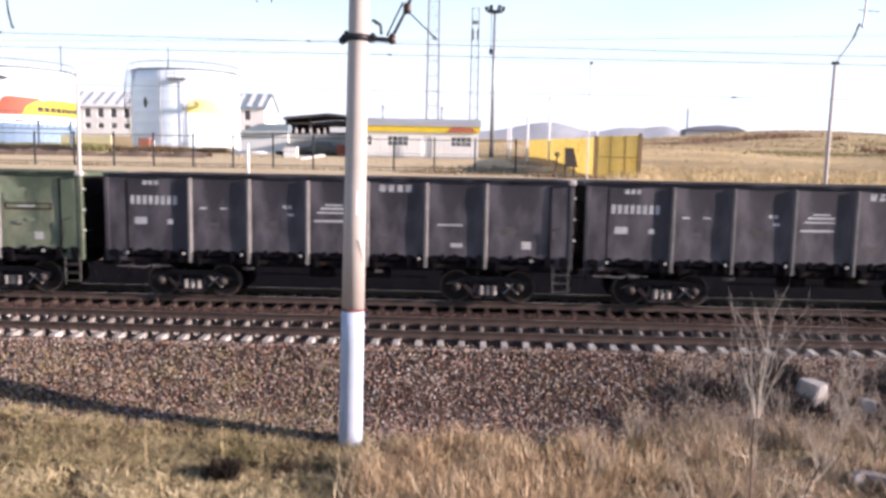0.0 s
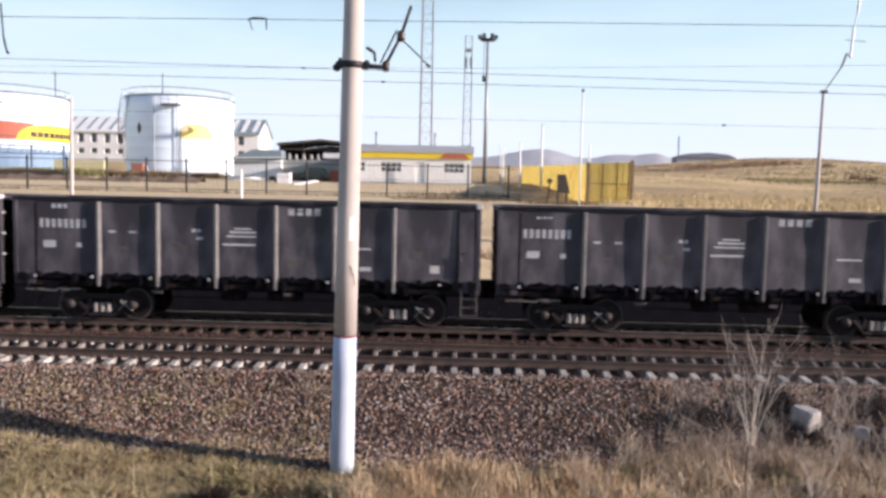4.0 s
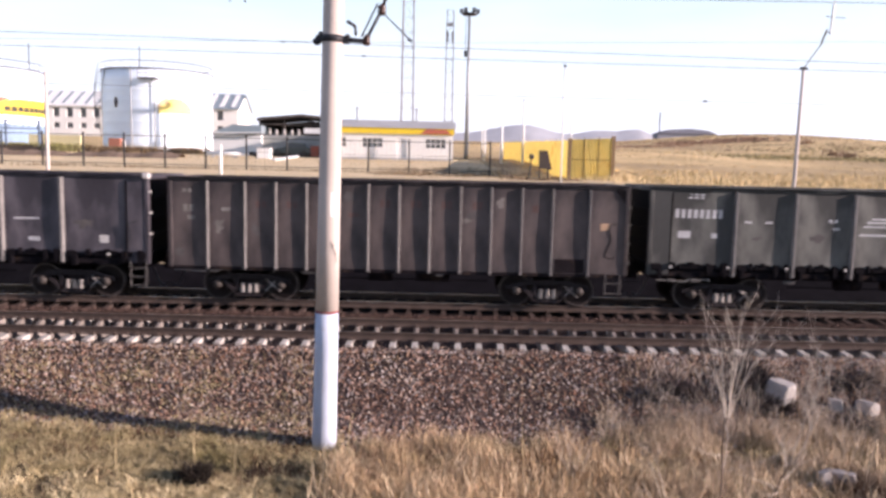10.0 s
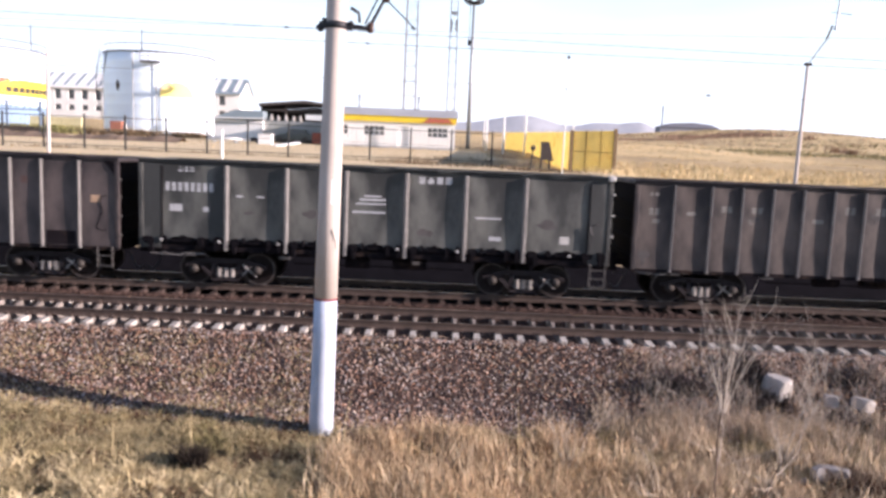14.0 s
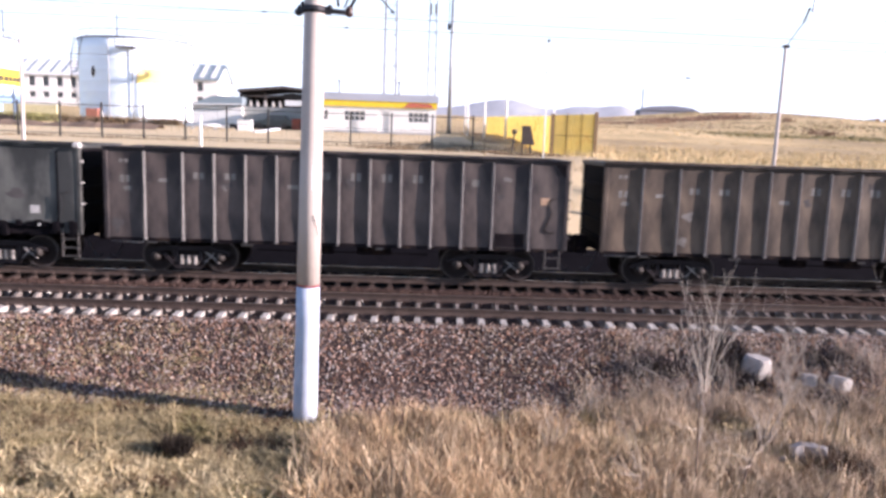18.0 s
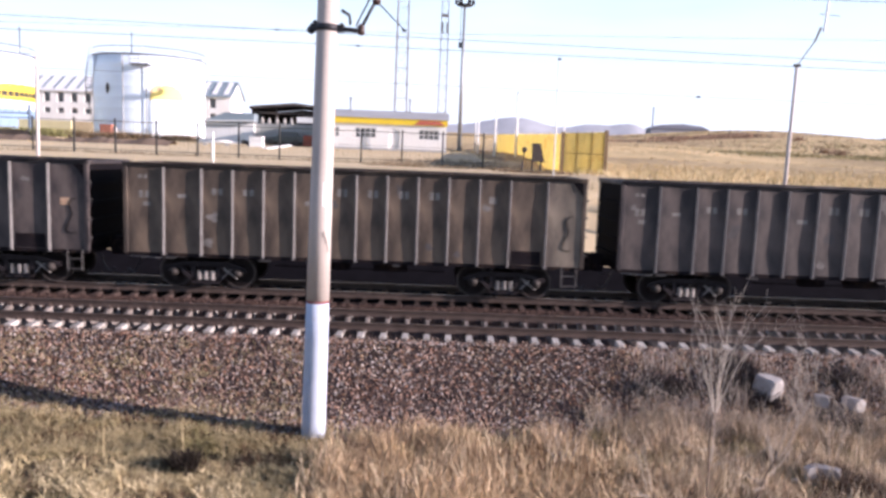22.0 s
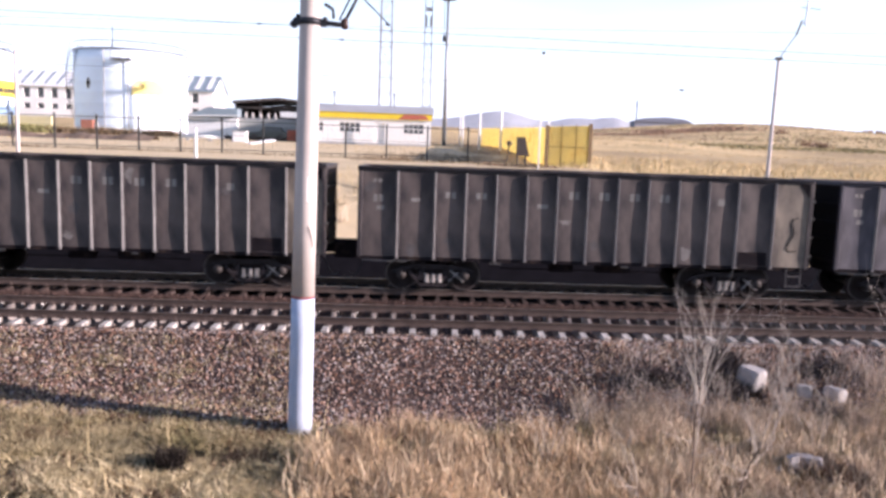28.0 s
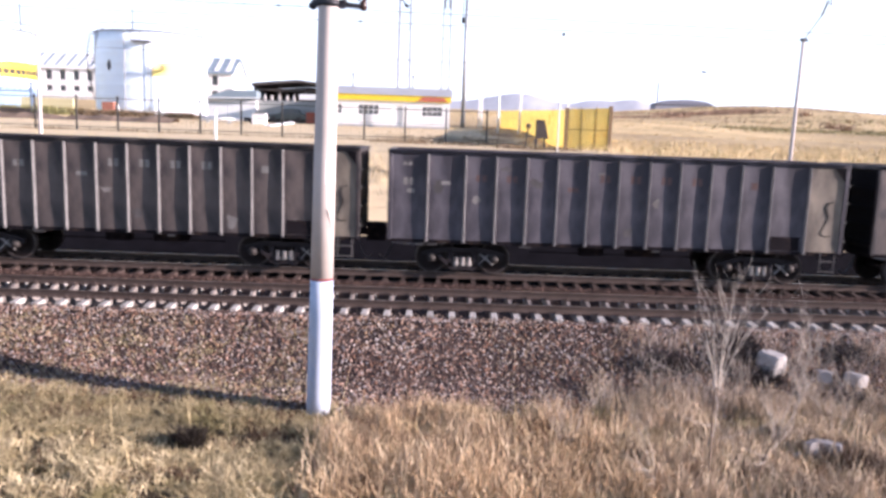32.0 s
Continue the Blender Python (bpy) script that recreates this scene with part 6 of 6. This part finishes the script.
scrub("tall_field_grass", 9000, 700, 9.5, 42, 38, 64, 0.5, 0.02, 0.8, M_FIELDGRASS, "standing yellow dry grass in the field")
scrub("tall_field_grass", 1000, 90, 9.5, 42, 40, 64, 0.6, 0.02, 0.7, M_HILLGREEN, "olive tufts standing in the dry field")
scrub("hill_bush", 700, 12, 60, 170, 120, 260, 1.5, 0.14, 0.9, M_HILLSCRUB, "small dark bushes on the hill")
scrub("field_grass", 16000, 9000, -80, 130, 62, 135, 0.16, 0.05, 1.5, M_HILLSTRAW, "pale dry grass on the open field")
scrub("field_grass", 14000, 8000, 10, 230, 120, 290, 0.3, 0.12, 3.0, M_HILLSTRAW, "pale dry grass on the hill")
scrub("field_grass", 3500, 2500, -60, 60, 45, 60, 0.12, 0.015, 1.2, M_STRAW, "tufts of pale dry grass behind the train")


# brush colour raised to brighten the ground in the fence's shadow
M_YARDBRUSH = mat("shadow_lifting_brush", (0.44, 0.32, 0.235), 0.95, vary=0.2, island=0.5, bump=0)
M_BANKBUSH = mat("bleached_bush", (0.60, 0.50, 0.40), 0.95, vary=0.2, island=0.4, bump=0)
scrub("brushwood", 1600, 60, 4.5, 8.3, 50, 100, 0.28, 0.02, 0.35, M_YARDBRUSH, "pale dead brushwood lightening the shadow along the yellow fence")
scrub("bank_bush", 900, 30, -14, 14, 32.2, 34.2, 1.0, 0.014, 0.22, M_BANKBUSH, "pale dead bushes on the bank behind the train")
scrub("bank_grass", 2500, 500, -19, 20, 32, 37, 0.5, 0.012, 0.4, M_STRAW, "dry pale grass on the bank behind the train")
scrub("bank_grass", 400, 40, -19, 20, 31.8, 36, 0.7, 0.012, 0.3, M_BRUSH, "brown dead weeds on the bank behind the train")
scrub("grey_weeds", 1600, 40, 4.6, 10.5, 14.4, 16.9, 0.75, 0.005, 0.16, M_WEED, "grey-brown dead weeds on the ballast slope")


# weeds coloured near-black stand in for cast shadows on the ballast
M_SHADOWWEED = mat("shadow_dark_weed", (0.09, 0.073, 0.07), 0.95, vary=0.2, island=0.5, bump=0)
for wx, wy, wn_ in ((4.95, 16.1, 300), (5.3, 16.15, 420), (5.65, 16.1, 300), (7.0, 16.75, 800), (7.05, 16.5, 800), (7.1, 16.2, 800), (7.25, 15.85, 600), (8.5, 15.4, 500), (8.75, 15.3, 500), (9.3, 16.5, 350)):
    scrub("dark_weeds", wn_, 6, wx - 0.2, wx + 0.2, wy - 0.1, wy + 0.1, 0.4, 0.012, 0.16, M_SHADOWWEED, "clump of weeds coloured dark as a shadow on the ballast")
scrub("ballast_weeds", 6000, 190, -10.5, -2.4, 14.6, 17.0, 0.16, 0.006, 0.22, M_BLADE, "thin dry weeds between the ballast stones")


def shrub(x, y, h, seed, stems, label, trunk=0.0, spread=0.3, rad=0.014, lean=0.02):
    """Bare stems that fork into thin twigs, on a short trunk where it has one."""
    r = random.Random(seed)
    z = gz(x, y) - 0.05
    s = thing("bare_shrub", label, "shrub", pose(x, y, z), "leafless shrubs")
    twigs = bmesh.new()

    def grow(p, d, length, rad, depth, bm):
        segs = 4
        for i in range(segs):
            q = p + d * length / segs
            tube(bm, p, q, rad, rad * 0.82, n=5, caps=False)
            p, rad = q, rad * 0.82
            d = (d + Vector((r.uniform(-0.13, 0.13), r.uniform(-0.13, 0.13), r.uniform(-0.02, 0.1)))).normalized()
            if depth > 0 and i > 0:
                for _ in range(r.choice((1, 1, 2))):
                    side = (d + Vector((r.uniform(-0.75, 0.75), r.uniform(-0.75, 0.75), r.uniform(-0.1, 0.35)))).normalized()
                    grow(p, side, length * r.uniform(0.35, 0.6), max(0.0025, rad * 0.6), depth - 1, twigs)

    foot = Vector((0, 0, 0))
    if trunk:
        bm = bmesh.new()
        grow(foot, Vector((lean, 0, 1)).normalized(), trunk, 0.026, 0, bm)
        part("trunk", bm, M_TRUNK, s, "thin brown trunk")
        for k in range(5):
            a, u = r.uniform(0, math.tau), r.uniform(0.45, 0.95)
            grow(Vector((lean * trunk * u, 0, trunk * u)), Vector((math.cos(a), math.sin(a), 0.25)).normalized(), h * 0.34, 0.007, 1, twigs)
        foot = Vector((lean * trunk, 0, trunk * 0.97))
    for i in range(stems):
        bm = bmesh.new()
        a = (i + r.uniform(-0.3, 0.3)) * math.tau / stems
        d = Vector((lean + math.cos(a) * r.uniform(0.3, 1) * spread, math.sin(a) * r.uniform(0.3, 1) * spread, 1)).normalized()
        grow(foot + Vector((math.cos(a) * 0.03, math.sin(a) * 0.03, 0)), d, (h - trunk) * r.uniform(0.7, 1.0), rad, 2, bm)
        part("stem", bm, M_TWIG, s)
    tagged(part("twig_spray", twigs, M_TWIG, s), kind="stuff")


M_TRUNK = mat("shrub_bark", (0.16, 0.12, 0.095), 0.9, vary=0.3, scale=6, fine=40)
shrub(4.47, 11.3, 3.3, 4, 6, "leafless sapling with a thin trunk and a fan of pale twigs", 1.75, 0.33, 0.013)
shrub(5.2, 11.35, 2.5, 8, 2, "thin leafless sapling leaning over the grass", 1.0, 0.2, 0.011, 0.36)
shrub(3.6, 10.9, 1.5, 9, 2, "thin bare stalk leaning in the grass", 0.6, 0.15, 0.008, -0.25)
shrub(10.25, 14.86, 2.5, 15, 5, "leafless shrub with a few thin stems")
for k, (sx, sy, sh) in enumerate(((5.6, 14.9, 1.0), (6.5, 15.3, 0.8), (4.7, 15.3, 0.7), (7.7, 14.7, 0.9), (9.0, 15.6, 0.9), (8.4, 16.3, 0.7), (6.0, 16.2, 0.8), (7.6, 13.4, 1.0), (3.5, 14.6, 0.6), (2.4, 12.6, 0.9), (6.2, 12.6, 1.1), (10.2, 16.0, 0.9))):
    shrub(sx, sy, sh, 30 + k, 5, "low tangle of pale leafless twigs", 0.0, 0.6, 0.006)
M_STALK = mat("pale_stalk", (0.76, 0.62, 0.44), 0.9, vary=0.2, scale=1.2, fine=5, island=0.4, bump=0)
blades("tall_stalks", 1300, lambda n: clumped(n, -1.9, 9, 10.2, 13.4, 200, 0.16), 0.62, 0.0075, 0.35, M_STALK, "tall golden stalks of dry grass")
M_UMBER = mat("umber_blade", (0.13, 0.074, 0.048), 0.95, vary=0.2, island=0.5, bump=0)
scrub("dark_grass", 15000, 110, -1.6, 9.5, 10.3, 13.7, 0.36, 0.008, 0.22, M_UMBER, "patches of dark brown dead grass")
# umber blades here stand in for shaded gaps between the tufts
scrub("dark_grass", 5500, 90, -11, -1.8, 10.3, 14.6, 0.2, 0.008, 0.17, M_UMBER, "dark blades put in as shaded gaps in the matted grass")
blades("tall_stalks", 45, lambda n: clumped(n, -9, 10, 10.4, 13.6, 90, 0.12), 0.95, 0.006, 0.18, M_STRAW, "single tall pale stalks of dry grass")


def rock(x, y, sx, sy, sz, seed, label):
    bm = bmesh.new()
    bmesh.ops.create_icosphere(bm, subdivisions=3, radius=1)
    for v in bm.verts:
        n = noise.noise(v.co * 1.3 + Vector((seed * 5.1, 0, 0)))
        c = v.co * (1 + 0.3 * n + 0.09 * noise.noise(v.co * 5 + Vector((seed, 3, 1))))
        c = Vector((max(-0.72, min(0.72, c.x)), max(-0.72, min(0.72, c.y)), max(-0.6, min(0.66, c.z))))
        v.co = Vector((c.x * sx, c.y * sy, c.z * sz))
    ob = part("boulder", bm, M_ROCK, at=pose(x, y, gz(x, y) + sz * 0.4, seed * 7 % 12, seed * 5 % 14, seed * 37))
    tagged(ob, label, "rock", "pale stones at the foot of the ballast")


rock(7.56, 16.16, 0.37, 0.36, 0.39, 1, "pale angular boulder among dry weeds")
rock(8.66, 15.95, 0.22, 0.2, 0.22, 2, "small pale stone among dry weeds")
rock(9.35, 15.9, 0.27, 0.22, 0.22, 3, "small pale stone among dry weeds")
rock(7.12, 12.8, 0.40, 0.2, 0.24, 4, "flat pale stone in the grass")
rock(6.86, 12.7, 0.13, 0.12, 0.28, 5, "small white stone in the grass")
rock(6.62, 12.75, 0.12, 0.08, 0.07, 6, "small white stone in the grass")
rock(6.98, 13.3, 0.07, 0.06, 0.07, 7, "small white stone in the grass")
blades("charred_grass", 800, lambda n: (rng.normal(-3.98, 0.06, n) + rng.choice((0, 0, -0.2, 0.12), n), rng.normal(12.33, 0.05, n) + rng.choice((0, 0.08, -0.14), n)), 0.46, 0.011, 0.6, M_BURNT, "charred black tuft of grass")


# ---------------------------------------------------------------- what moves
# seconds and metres by which the train has rolled to the west
ROLLED = [
    (0, 0), (0.5, -2.11), (1, -4.18), (1.5, -6.22), (2, -8.29), (2.5, -10.33), (3, -12.32), (3.5, -14.31),
    (5.5, -22.15), (6, -24.09), (6.5, -25.87), (7, -27.92), (7.5, -29.8), (8, -31.69), (8.5, -33.55), (9, -35.45),
    (9.5, -37.32), (10, -39.21), (10.5, -41.06), (11, -42.89), (11.5, -44.7), (12, -46.55), (12.5, -48.34), (13, -50.17),
    (13.5, -52.12), (14, -53.81), (14.5, -55.75), (16.5, -63.03), (17, -64.79), (17.5, -66.69), (18, -68.34), (18.5, -70.23),
    (19, -71.98), (19.5, -73.73), (20, -75.44), (20.5, -77.11), (21, -78.93), (21.5, -80.69), (22, -82.32), (22.5, -84.2),
    (23, -85.95), (23.5, -87.7), (24, -89.45), (24.5, -91.17), (26.5, -98.42), (27, -100.07), (27.5, -101.77), (28, -103.51),
    (28.5, -105.25), (29, -106.99), (29.5, -108.61), (30, -110.42), (30.5, -112.11), (31, -113.68), (31.5, -115.48), (32, -117.17),
]


def motions():
    times = [r[0] for r in ROLLED]
    dist = [r[1] for r in ROLLED]
    spin_times = [i / 6 for i in range(int(CLIP * 6) + 1)]
    for wagon, wheels in TRAIN:
        start = wagon.matrix_basis.translation.copy()
        walk(wagon, [(t, pose(start.x + d, start.y, start.z)) for t, d in ROLLED])
        for k, w in enumerate(wheels):
            at = w.matrix_basis.translation.copy()
            rows = []
            for t in spin_times:
                a = np.interp(t, times, dist) / 0.4785
                rows.append((t, pose(at.x, at.y, at.z, 0, math.degrees(a) % 360, 0)))
            walk(w, rows)


motions()
